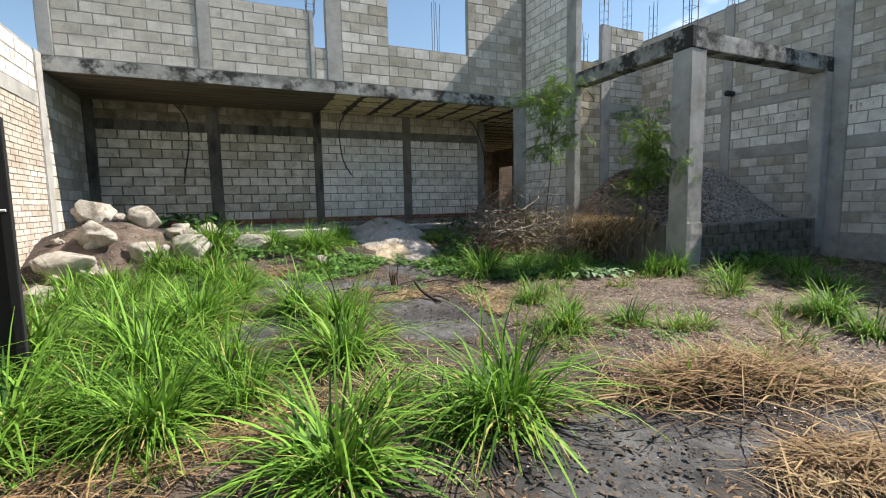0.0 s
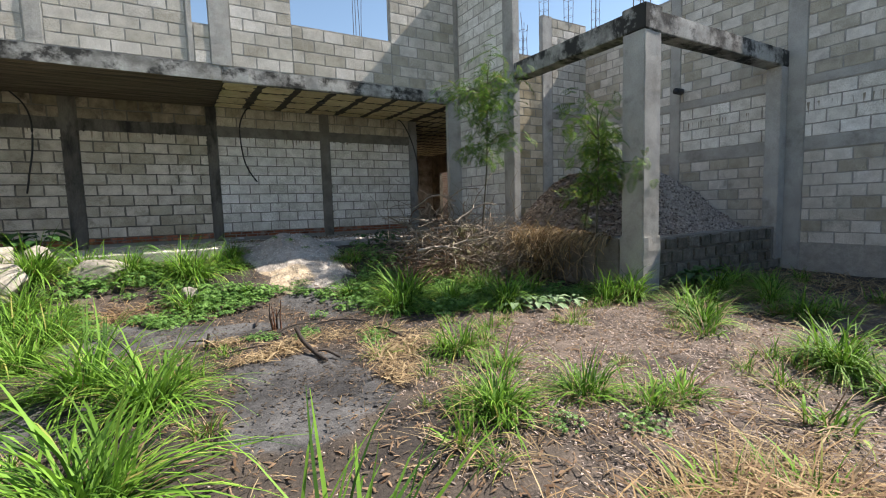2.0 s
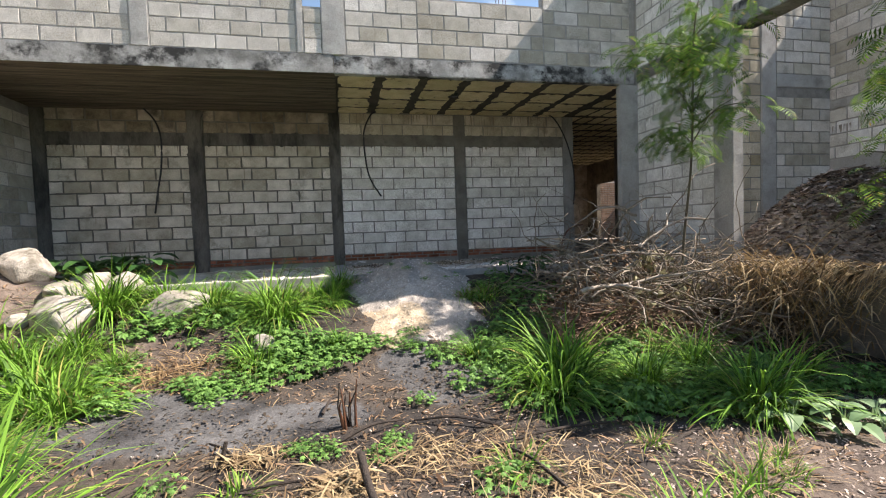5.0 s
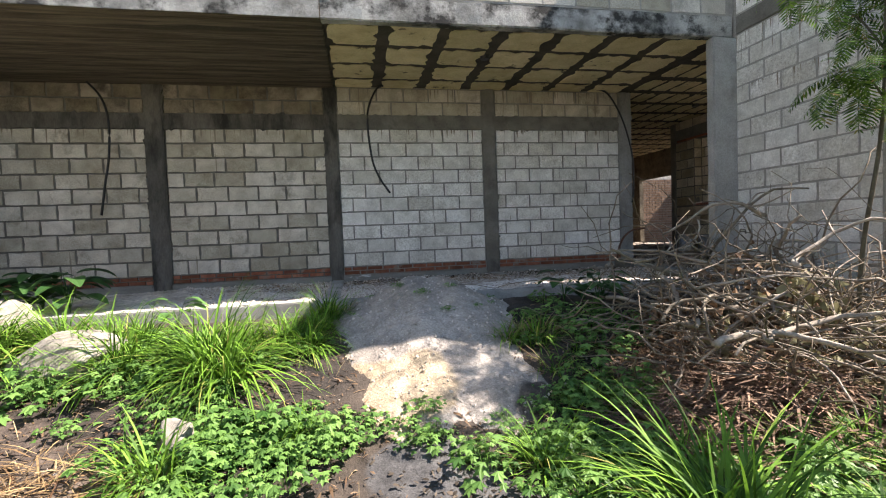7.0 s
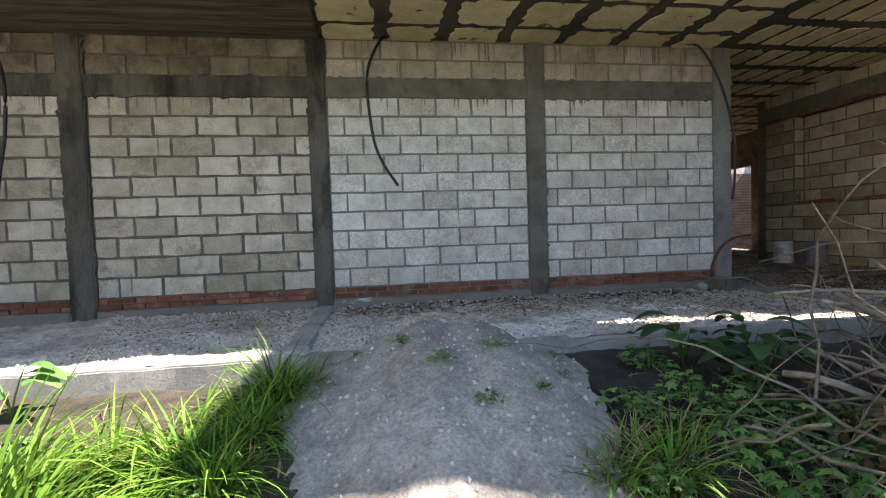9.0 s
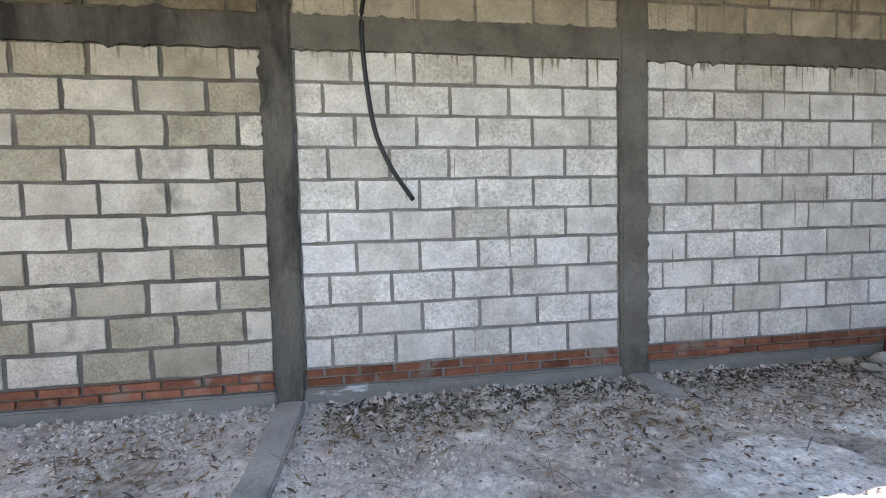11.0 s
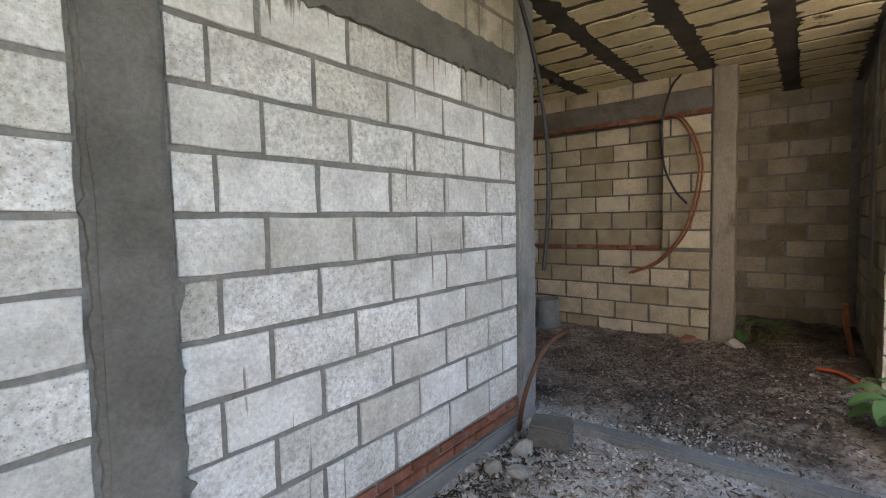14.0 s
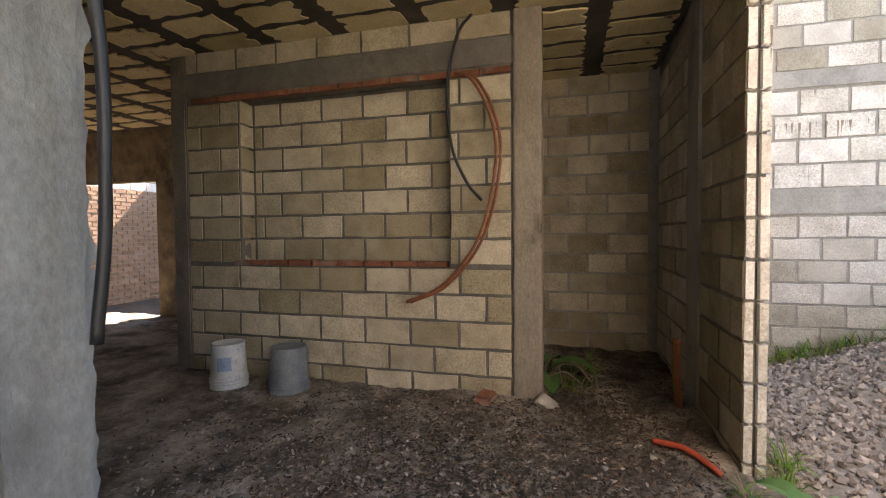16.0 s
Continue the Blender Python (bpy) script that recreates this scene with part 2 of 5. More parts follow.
# Soffit and ribs are toned down to carry some of the ceiling's shade.
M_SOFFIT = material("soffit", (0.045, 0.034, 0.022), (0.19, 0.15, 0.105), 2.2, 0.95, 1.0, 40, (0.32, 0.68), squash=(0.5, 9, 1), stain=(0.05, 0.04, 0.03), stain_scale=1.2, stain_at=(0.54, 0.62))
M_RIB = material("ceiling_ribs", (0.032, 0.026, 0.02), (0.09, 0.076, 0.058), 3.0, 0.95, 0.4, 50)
M_PANEL = material("ceiling_panels", (0.54, 0.44, 0.24), (0.72, 0.62, 0.385), 3.0, 0.95, 0.4, 60, (0.3, 0.6), island=0.22, stain=(0.10, 0.08, 0.055), stain_scale=3.2, stain_at=(0.62, 0.67))
M_BRICK = material("red_brick", (0.20, 0.07, 0.045), (0.40, 0.16, 0.09), 8.0, 0.95, 0.8, 70, piece=0.45, stain=(0.24, 0.20, 0.165), stain_scale=4, stain_at=(0.53, 0.66))
M_BRICK_WALL = material("brick_far", (0.47, 0.395, 0.335), (0.68, 0.61, 0.54), 3.0, 0.95, 0.6, 60, piece=0.25)
M_BRICK_OLD = material("brick_old", (0.26, 0.16, 0.11), (0.44, 0.31, 0.23), 3.0, 0.95, 0.6, 60, piece=0.35)
M_SOIL = zoned_material("soil", ((0.018, 0.015, 0.013), (0.085, 0.066, 0.05)), ((0.022, 0.021, 0.021), (0.115, 0.113, 0.111)), ((0.05, 0.036, 0.028), (0.175, 0.135, 0.105)), 1.8, 42)
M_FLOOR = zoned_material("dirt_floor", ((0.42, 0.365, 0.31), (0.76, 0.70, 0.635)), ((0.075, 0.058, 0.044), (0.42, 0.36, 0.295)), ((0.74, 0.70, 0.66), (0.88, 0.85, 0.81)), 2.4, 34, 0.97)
M_SAND = zoned_material("sand", ((0.29, 0.26, 0.225), (0.48, 0.435, 0.38)), ((0.37, 0.29, 0.195), (0.54, 0.44, 0.31)), ((0.07, 0.058, 0.047), (0.20, 0.165, 0.13)), 2.2, 50, 0.97)
M_ROCK = material("limestone", (0.21, 0.19, 0.155), (0.47, 0.43, 0.37), 6.0, 0.95, 1.0, 30, stain=(0.14, 0.125, 0.095), stain_scale=4.0, stain_at=(0.52, 0.66))
M_GRAVEL = material("gravel", (0.17, 0.14, 0.115), (0.46, 0.40, 0.34), 9.0, 0.95, 0.8, 50)


# ---- mesh helpers ----
def mesh_of(name, bm, mat, smooth=False):
    me = bpy.data.meshes.new(name)
    bm.to_mesh(me)
    bm.free()
    for m in (mat if isinstance(mat, (list, tuple)) else [mat]):
        me.materials.append(m)
    if smooth:
        for p in me.polygons:
            p.use_smooth = True
    return me


def part(name, bm, mat, parent=None, label="", smooth=False):
    ob = new(name, mesh_of(name, bm, mat, smooth))
    ob.parent = parent
    if label:
        tagged(ob, label)
    return ob


def thing(name, label, category, at=(0, 0, 0), group="", kind=""):
    ob = new(name)
    ob.location = at
    bpy.context.view_layer.update()
    return tagged(ob, label, category, group, kind)


def under(ob, parent):
    ob.parent = parent
    ob.matrix_parent_inverse = Matrix.Translation(-parent.location)
    return ob


def box(bm, x0, x1, y0, y1, z0, z1, bevel=0.0, slot=0):
    vs = [bm.verts.new((x, y, z)) for z in (z0, z1) for y in (y0, y1) for x in (x0, x1)]
    fs = [bm.faces.new([vs[i] for i in f]) for f in ((0, 2, 3, 1), (4, 5, 7, 6), (0, 1, 5, 4), (2, 6, 7, 3), (0, 4, 6, 2), (1, 3, 7, 5))]
    for f in fs:
        f.material_index = slot
    if bevel:
        es = list({e for f in fs for e in f.edges})
        bmesh.ops.bevel(bm, geom=es, offset=bevel, segments=2, affect="EDGES", clamp_overlap=True)


def rough_box(x0, x1, y0, y1, z0, z1, step=0.12, amp=0.006, bevel=0.012):
    """A cast block with uneven faces and worn edges."""
    bm = bmesh.new()
    box(bm, x0, x1, y0, y1, z0, z1)
    for axis, a, b in ((0, x0, x1), (1, y0, y1), (2, z0, z1)):
        cuts = min(60, int((b - a) / step))
        for i in range(1, cuts + 1):
            co, no = [0, 0, 0], [0, 0, 0]
            co[axis], no[axis] = a + (b - a) * i / (cuts + 1), 1
            bmesh.ops.bisect_plane(bm, geom=bm.verts[:] + bm.edges[:] + bm.faces[:], plane_co=co, plane_no=no)
    sharp = [e for e in bm.edges if len(e.link_faces) == 2 and e.calc_face_angle() > 0.8]
    bmesh.ops.bevel(bm, geom=sharp, offset=bevel, segments=2, affect="EDGES", clamp_overlap=True)
    for v in bm.verts:
        v.co += (noise.noise_vector(v.co * 5.0) + noise.noise_vector(v.co * 14.0) * 0.5) * amp
    return bm


def tube(bm, points, radius, sides=6, taper=1.0):
    pts = [Vector(p) for p in points]
    rings = []
    side = Vector((0, 0, 1))
    for i, p in enumerate(pts):
        d = (pts[min(i + 1, len(pts) - 1)] - pts[max(i - 1, 0)]).normalized()
        a = d.cross(side)
        if a.length < 0.05:
            a = d.cross(Vector((1, 0, 0)))
        a.normalize()
        b = d.cross(a)
        r = radius * (1 + (taper - 1) * i / max(1, len(pts) - 1))
        rings.append([bm.verts.new(p + (a * math.cos(k * math.tau / sides) + b * math.sin(k * math.tau / sides)) * r) for k in range(sides)])
    for r0, r1 in zip(rings, rings[1:]):
        for k in range(sides):
            bm.faces.new((r0[k], r0[(k + 1) % sides], r1[(k + 1) % sides], r1[k]))
    bm.faces.new(rings[0][::-1])
    bm.faces.new(rings[-1])


def smooth_path(points, n=24):
    """Points on a smooth curve through the given ones."""
    p = [Vector(q) for q in points]
    p = [p[0] * 2 - p[1]] + p + [p[-1] * 2 - p[-2]]
    out = []
    for i in range(1, len(p) - 2):
        for k in range(n):
            t = k / n
            a, b, c, d = p[i - 1:i + 3]
            out.append(0.5 * ((2 * b) + (c - a) * t + (2 * a - 5 * b + 4 * c - d) * t * t + (3 * b - a - 3 * c + d) * t ** 3))
    return out + [p[-2]]


# ---- blocks ----
def block_mesh(name, mat, seed, chip=0.02):
    """A unit block: length along x, depth along y (front at y = -1), height along z, with worn uneven edges."""
    rnd = random.Random(seed)
    ring = [(-0.5, -0.5), (-0.17, -0.5), (0.17, -0.5), (0.5, -0.5), (0.5, 0), (0.5, 0.5), (0.17, 0.5), (-0.17, 0.5), (-0.5, 0.5), (-0.5, 0)]
    outer, front = [], []
    for x, z in ring:
        jx, jz = rnd.uniform(0, chip), rnd.uniform(0, chip * 1.6)
        corner = abs(x) == 0.5 and abs(z) == 0.5
        k = rnd.uniform(0.3, 1.6) if corner else 1.0
        px, pz = x - math.copysign(jx * k, x) * (abs(x) == 0.5), z - math.copysign(jz * k, z) * (abs(z) == 0.5)
        outer.append((px, pz))
        front.append((px * 0.985, pz * 0.968))
    verts = [(x, 0, z) for x, z in outer] + [(x, -0.86, z) for x, z in outer] + [(x, -1 + rnd.uniform(0, 0.05), z) for x, z in front]
    n = len(ring)
    faces = []
    for a in (0, n):
        for i in range(n):
            j = (i + 1) % n
            faces.append((a + i, a + j, a + n + j, a + n + i))
    faces.append(tuple(range(2 * n, 3 * n)))
    me = bpy.data.meshes.new(name)
    me.from_pydata(verts, [], faces)
    me.materials.append(mat)
    me.update()
    return me


def block_set(mat, chip=0.02):
    return [block_mesh("block", mat, s, chip) for s in range(7)]


B_PALE, B_GREY, B_WARM = block_set(M_BLOCK), block_set(M_BLOCK_GREY), block_set(M_BLOCK_WARM)
B_UPPER, B_BROWN, B_TOP = block_set(M_BLOCK_UPPER), block_set(M_BLOCK_BROWN, 0.03), block_set(M_BLOCK_TOP)
B_AGED = block_set(M_BLOCK_AGED, 0.03)
B_STONE = block_set(M_STONE, 0.09)
B_BRICK = block_set(M_BRICK, 0.03)
B_FARBRICK = block_set(M_BRICK_WALL, 0.03)
B_OLDBRICK = block_set(M_BRICK_OLD, 0.03)
LAY = random.Random(7)


def lay(wall, axis, face, sign, a0, a1, z0, rows, meshes, course=0.215, length=0.415, depth=0.019, name="block", shift=0.0, limit=300, joints=None):
    """Courses of blocks in running bond on a wall's face at x = face or y = face; sign is the way the face looks.
    The first blocks up to limit are pieces of their own, the rest one part."""
    spots = []
    for r in range(rows):
        first = joints[r % 2] if joints else a0 + (length * 0.5 if (r + int(shift * 2)) % 2 else length)
        cuts = [a0] + [c + LAY.uniform(-0.012, 0.012) for c in (first + k * length for k in range(-8, 80)) if a0 + 0.06 < c < a1 - 0.06] + [a1]
        spots += [((s + e) / 2, z0 + (r + 0.5) * course, e - s) for s, e in zip(cuts, cuts[1:])]
    joint = 0.016 if length > 0.3 else 0.012
    rest_v, rest_f = [], []
    for i, (mid, zz, ln) in enumerate(spots):
        d = depth * LAY.uniform(0.85, 1.12)
        if axis == "y":
            rz = 0 if sign < 0 else 180
            at = (mid, face, zz)
        else:
            rz = -90 if sign < 0 else 90
            at = (face, mid, zz)
        m = pose(*at, 0, LAY.uniform(-0.4, 0.4), rz) @ Matrix.Diagonal((ln - joint, d, course - joint * LAY.uniform(0.85, 1.2), 1))
        me = LAY.choice(meshes)
        if i < limit:
            ob = new(name, me)
            ob.matrix_basis = m
            under(ob, wall)
        else:
            base = len(rest_v)
            rest_v += [m @ v.co for v in me.vertices]
            rest_f += [tuple(base + k for k in p.vertices) for p in me.polygons]
    if rest_v:
        me = bpy.data.meshes.new(name + "work")
        me.from_pydata(rest_v, [], rest_f)
        me.materials.append(meshes[0].materials[0])
        ob = new(name + "work", me)
        under(ob, wall)
        tagged(ob, kind="stuff")


def ragged(parent, y, x0, x1, z0, z1, seed, out=0.03, mat=None):
    """Mortar squeezed out beside a cast column or beam: a thin plate with torn edges, on a wall that looks along -y."""
    rnd = random.Random(seed)
    upright = z1 - z0 > x1 - x0
    n = int(max(z1 - z0, x1 - x0) / 0.035)
    one, two = [], []
    for k in range(n + 1):
        t = k / n
        a, b = (out * rnd.random() ** 1.6 * (0.4 + abs(noise.noise(Vector((t * 9, seed, s)))) * 2.2) for s in (0.0, 5.0))
        if upright:
            z = z0 + (z1 - z0) * t
            one.append((x0 - a, z))
            two.append((x1 + b, z))
        else:
            x = x0 + (x1 - x0) * t
            one.append((x, z0 - a))
            two.append((x, z1 + b))
    bm = bmesh.new()
    rows = [[(bm.verts.new((u, y, w)), bm.verts.new((u, y + 0.03, w))) for u, w in side] for side in (one, two)]
    for k in range(n):
        (a, a2), (b, b2) = rows[0][k], rows[0][k + 1]
        (c, c2), (d, d2) = rows[1][k], rows[1][k + 1]
        for f in ((a, c, d, b), (a2, a, b, b2), (c, c2, d2, d)):
            bm.faces.new(f)
    bmesh.ops.recalc_face_normals(bm, faces=bm.faces)
    return under(part("mortar_smear", bm, mat or M_CONC), parent)


def wall_core(name, label, boxes, mat=M_MORTAR_PALE):
    bm = bmesh.new()
    for b in boxes:
        box(bm, *b)
    ob = part(name, bm, mat)
    return tagged(ob, label, "wall", kind="structure")


def column(parent, x0, x1, y0, y1, z0, z1, mat=M_CONC, name="column", amp=0.006, step=0.12):
    return under(part(name, rough_box(x0, x1, y0, y1, z0, z1, step, amp), mat), parent)


# ---- plan ----
YB, YS, XL, XR, XW2, YW3, XN = 12.74, 10.42, -2.9, 11.55, 7.2, 10.55, 9.85
ZF, ZC = 0.84, 3.87


def bump_at(x, y, f=1.0):
    return noise.noise(Vector((x * f, y * f, 3.7)))


def ground_z(x, y):
    """The yard's soil: rising gently from the gate to the platform."""
    rise = 0.026 * max(-2.0, min(y, 9.0))
    s = max(0.0, min(1.0, (y - 7.5) / 2.6))
    rise += 0.50 * s * s * (3 - 2 * s) + 0.5 * math.exp(-((x + 2.0) / 1.2) ** 2 - ((y - 9.7) / 1.0) ** 2)
    return rise + 0.05 * bump_at(x, y, 0.55) + 0.025 * bump_at(x, y, 1.9) - 0.02


def height_sheet(name, xs, ys, fz, mat, smooth=True):
    verts = [(x, y, fz(x, y)) for y in ys for x in xs]
    w = len(xs)
    faces = [(j * w + i, j * w + i + 1, (j + 1) * w + i + 1, (j + 1) * w + i) for j in range(len(ys) - 1) for i in range(w - 1)]
    me = bpy.data.meshes.new(name)
    me.from_pydata(verts, [], faces)
    me.materials.append(mat)
    for p in me.polygons:
        p.use_smooth = smooth
    return new(name, me)


def give_zones(ob, fz):
    """How much of two other kinds of earth lies at each vertex, for zoned_material()."""
    at = ob.data.attributes.new("zone", "FLOAT_VECTOR", "POINT")
    at.data.foreach_set("vector", [c for v in ob.data.vertices for c in (*fz(v.co.x, v.co.y), 0.0)])
    return ob


def patch_at(x, y, spots):
    """1 inside the patches (centre, half axes), fading to 0 at a wavering edge."""
    w = 0.35 * bump_at(x, y, 1.3) + 0.2 * bump_at(x, y, 3.7)
    return max(max(0.0, min(1.0, (1.25 + w - math.hypot((x - a) / c, (y - b) / d)) / 0.5)) for a, b, c, d in spots)


def steps(a, b, n):
    return [a + (b - a) * i / n for i in range(n + 1)]


far = [-400, -120, -40, -12]
gx = far + steps(-5, 13, 330) + [16, 40, 120, 400]
gy = far + steps(-5, 12, 310) + [16, 40, 120, 400]


def yard_z(x, y):
    if -3.1 < x < 11.8 and y < 10.9:
        fine_z = ground_z(x, y) + 0.02 * bump_at(x, y, 5.0) + 0.012 * bump_at(x, y, 11.0)
    else:
        fine_z = ground_z(max(-3, min(x, 12)), max(-5, min(y, 11)))
    return fine_z


# smooth grey mud, and trodden ground strewn with pinkish chips
MUD = ((1.95, 1.72, 0.75, 0.42), (3.4, 1.45, 0.25, 0.15), (2.1, 4.7, 0.55, 0.6), (0.8, 7.1, 0.75, 0.5), (1.6, 6.9, 0.9, 0.35), (3.0, 7.4, 0.45, 0.55), (2.2, 5.3, 0.6, 0.3), (0.3, 5.2, 0.5, 0.5), (1.9, 4.4, 0.4, 0.5), (2.85, 7.95, 0.3, 0.25))
LITTER = ((5.0, 4.3, 1.7, 1.3), (4.4, 2.9, 1.5, 0.9), (5.6, 5.2, 1.0, 0.6), (-0.3, 2.7, 0.9, 0.4), (0.7, 7.95, 0.45, 0.3), (0.2, 8.5, 0.5, 0.3), (8.3, 3.6, 1.2, 0.9), (-1.6, 8.9, 1.0, 0.7))


def soil_zone(x, y):
    if not -3.2 < x < 11.8 or y > 11:
        return 0.0, 0.0
    mud = patch_at(x, y, MUD)
    return mud, patch_at(x, y, LITTER) * (1 - mud)


ground = tagged(give_zones(height_sheet("ground", gx, gy, yard_z, M_SOIL), soil_zone), "dark damp garden soil with dry litter", "ground", kind="structure")


# ---- veranda: back wall, slab, floor ----
back = wall_core("wall_north", "pale hollow concrete block wall with grey concrete columns", [(2.1, 7.05, YB + 0.005, YB + 0.15, 0.5, ZC)], M_JOINT)
old = wall_core("wall_north", "older stained concrete block wall with dark joints", [(XL - 0.1, 2.09, YB + 0.008, YB + 0.15, 0.5, ZC)], M_DARKJOINT)
COLS = [(-2.95, -2.72), (-0.45, -0.21), (2.07, 2.25), (4.58, 4.79), (7.03, 7.25)]
for a, b in COLS:
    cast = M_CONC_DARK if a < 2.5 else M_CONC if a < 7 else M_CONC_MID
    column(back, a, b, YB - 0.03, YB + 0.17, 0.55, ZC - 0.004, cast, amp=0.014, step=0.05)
    ragged(back, YB - 0.021, a, b, 1.0, ZC - 0.02, int(a * 10) + 40, 0.028, cast)
for (_, a), (b, _) in zip(COLS, COLS[1:]):
    column(back, a, b, YB - 0.02, YB + 0.16, 3.215, 3.42, M_CONC_DARK if a < 2 else M_CONC, "tie_beam")
    column(back, a, b, YB - 0.035, YB + 0.16, 0.55, 0.935, M_FOOT, "footing", 0.012)
    ragged(back, YB - 0.0195, a, b, 3.215, 3.42, int(a * 10) + 90, 0.03, M_CONC_DARK if a < 2 else M_CONC)
for i, ((_, a), (b, _)) in enumerate(zip(COLS, COLS[1:])):
    lay(back, "y", YB + 0.02, -1, a + 0.01, b - 0.01, 0.94, 2, B_BRICK, 0.062, 0.24, 0.034, "brick", shift=i)
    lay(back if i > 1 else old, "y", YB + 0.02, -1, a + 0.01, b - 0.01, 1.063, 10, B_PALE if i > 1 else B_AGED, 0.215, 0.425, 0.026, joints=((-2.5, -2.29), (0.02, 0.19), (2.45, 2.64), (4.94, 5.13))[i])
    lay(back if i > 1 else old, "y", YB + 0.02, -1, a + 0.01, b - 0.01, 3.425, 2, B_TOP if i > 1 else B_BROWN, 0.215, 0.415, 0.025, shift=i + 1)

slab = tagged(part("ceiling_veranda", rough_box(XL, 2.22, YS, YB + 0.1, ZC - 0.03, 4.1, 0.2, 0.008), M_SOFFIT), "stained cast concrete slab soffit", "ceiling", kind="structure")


def panel_ceiling(name, x0, x1, y0, y1, px, py, gap_x, gap_y):
    """A joist and filler-block ceiling: dark ribs with pale filler panels with ragged edges, in one mesh."""
    rnd = random.Random(int(x0 * 100))
    bm = bmesh.new()
    box(bm, x0, x1, y0, y1, ZC, 4.1)
    for i in range(int((x1 - x0) / px) + 1):
        for j in range(int((y1 - y0) / py) + 1):
            a, b = x0 + 0.03 + i * px, y0 + 0.04 + j * py
            c, d = min(a + px - gap_x, x1 - 0.02), min(b + py - gap_y, y1 - 0.02)
            if c - a < 0.1 or d - b < 0.1:
                continue
            pts = []
            for (sx, sy), (ex, ey) in (((a, b), (c, b)), ((c, b), (c, d)), ((c, d), (a, d)), ((a, d), (a, b))):
                for k in range(6):
                    t = k / 6
                    e = rnd.random() ** 3 * 0.13
                    qx, qy = sx + (ex - sx) * t, sy + (ey - sy) * t
                    mx, my = (a + c) / 2, (b + d) / 2
                    pts.append((qx + (mx - qx) * e * 2, qy + (my - qy) * e * 2))
            z = ZC - rnd.uniform(0.006, 0.014)
            low = [bm.verts.new((x, y, z)) for x, y in pts]
            top = [bm.verts.new((x, y, ZC + 0.01)) for x, y in pts]
            f = bm.faces.new(low[::-1])
            f.material_index = 1
            for k in range(len(pts)):
                g = bm.faces.new((low[k], low[(k + 1) % len(pts)], top[(k + 1) % len(pts)], top[k]))
                g.material_index = 1
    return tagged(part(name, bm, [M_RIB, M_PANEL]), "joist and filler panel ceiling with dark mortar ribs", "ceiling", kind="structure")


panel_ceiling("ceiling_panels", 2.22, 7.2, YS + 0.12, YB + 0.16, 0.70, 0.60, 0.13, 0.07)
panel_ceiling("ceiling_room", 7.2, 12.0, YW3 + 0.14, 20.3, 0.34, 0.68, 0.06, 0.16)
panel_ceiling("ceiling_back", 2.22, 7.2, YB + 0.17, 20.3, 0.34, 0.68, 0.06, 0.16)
edge = tagged(part("slab_edge_beam", rough_box(2.2, 7.18, YS, YS + 0.12, ZC - 0.03, 4.1, 0.15, 0.008), M_SLAB_EDGE), "weathered concrete slab edge", "trim", kind="structure")
edge2 = tagged(part("slab_edge_beam", rough_box(XL, 2.2, YS - 0.01, YS - 0.002, ZC - 0.03, 4.1, 0.15, 0.004, 0.003), M_SLAB_EDGE), "weathered concrete slab edge with black stains", "trim", kind="structure")


def floor_z(x, y):
    rise = 0.11 * max(0.0, min(1.0, (x - 7.0) / 2.5))
    return ZF + rise + 0.025 * bump_at(x, y, 1.2) + 0.022 * bump_at(x, y, 4.0) + 0.018 * bump_at(x, y, 11.0) + 0.011 * bump_at(x, y, 24.0)


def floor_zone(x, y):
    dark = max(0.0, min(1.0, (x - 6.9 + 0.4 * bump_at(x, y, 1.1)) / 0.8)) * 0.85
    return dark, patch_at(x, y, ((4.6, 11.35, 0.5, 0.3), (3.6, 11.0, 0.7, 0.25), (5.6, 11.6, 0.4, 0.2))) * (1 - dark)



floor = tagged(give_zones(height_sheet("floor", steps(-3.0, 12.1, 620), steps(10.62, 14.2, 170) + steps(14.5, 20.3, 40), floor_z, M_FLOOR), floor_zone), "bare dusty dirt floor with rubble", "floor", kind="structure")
kerb = tagged(part("platform_kerb", rough_box(XL, 6.95, 10.58, 10.72, 0.0, 0.85, 0.2, 0.012), M_CONC_PALE), "pale concrete kerb along the veranda floor", "kerb", kind="structure")
kerb2 = tagged(part("room_kerb", rough_box(7.13, 7.25, 10.75, 12.6, 0.6, 0.90, 0.15, 0.01), M_CONC_MID), "low concrete footing strip across the floor", "kerb", kind="structure")

# ---- upper storey front wall ----
up = wall_core("wall_upper", "weathered grey concrete block upper wall", [
    (XL, 1.78, YS + 0.012, YS + 0.15, 4.1, 5.52), (1.78, 2.06, YS + 0.012, YS + 0.15, 4.1, 4.78),
    (2.36, 3.46, YS + 0.012, YS + 0.15, 4.1, 7.3), (3.46, 5.52, YS + 0.012, YS + 0.15, 4.1, 5.02), (5.52, 7.2, YS + 0.012, YS + 0.15, 4.1, 7.3)])
column(up, 2.05, 2.38, YS - 0.015, YS + 0.17, 4.1, 7.4, M_CONC_PALE)
column(up, -0.43, -0.2, YS - 0.01, YS + 0.16, 4.1, 5.5, M_CONC_PALE)
column(up, 1.70, 1.79, YS - 0.01, YS + 0.16, 4.1, 5.5, M_CONC_PALE)
column(up, -2.92, -2.7, YS - 0.01, YS + 0.16, 4.1, 6.6, M_CONC_PALE)
lay(up, "y", YS + 0.02, -1, -2.7, -0.44, 4.11, 7, B_UPPER, 0.2, 0.41, 0.014)
lay(up, "y", YS + 0.02, -1, -0.2, 1.69, 4.11, 7, B_UPPER, 0.2, 0.41, 0.014)
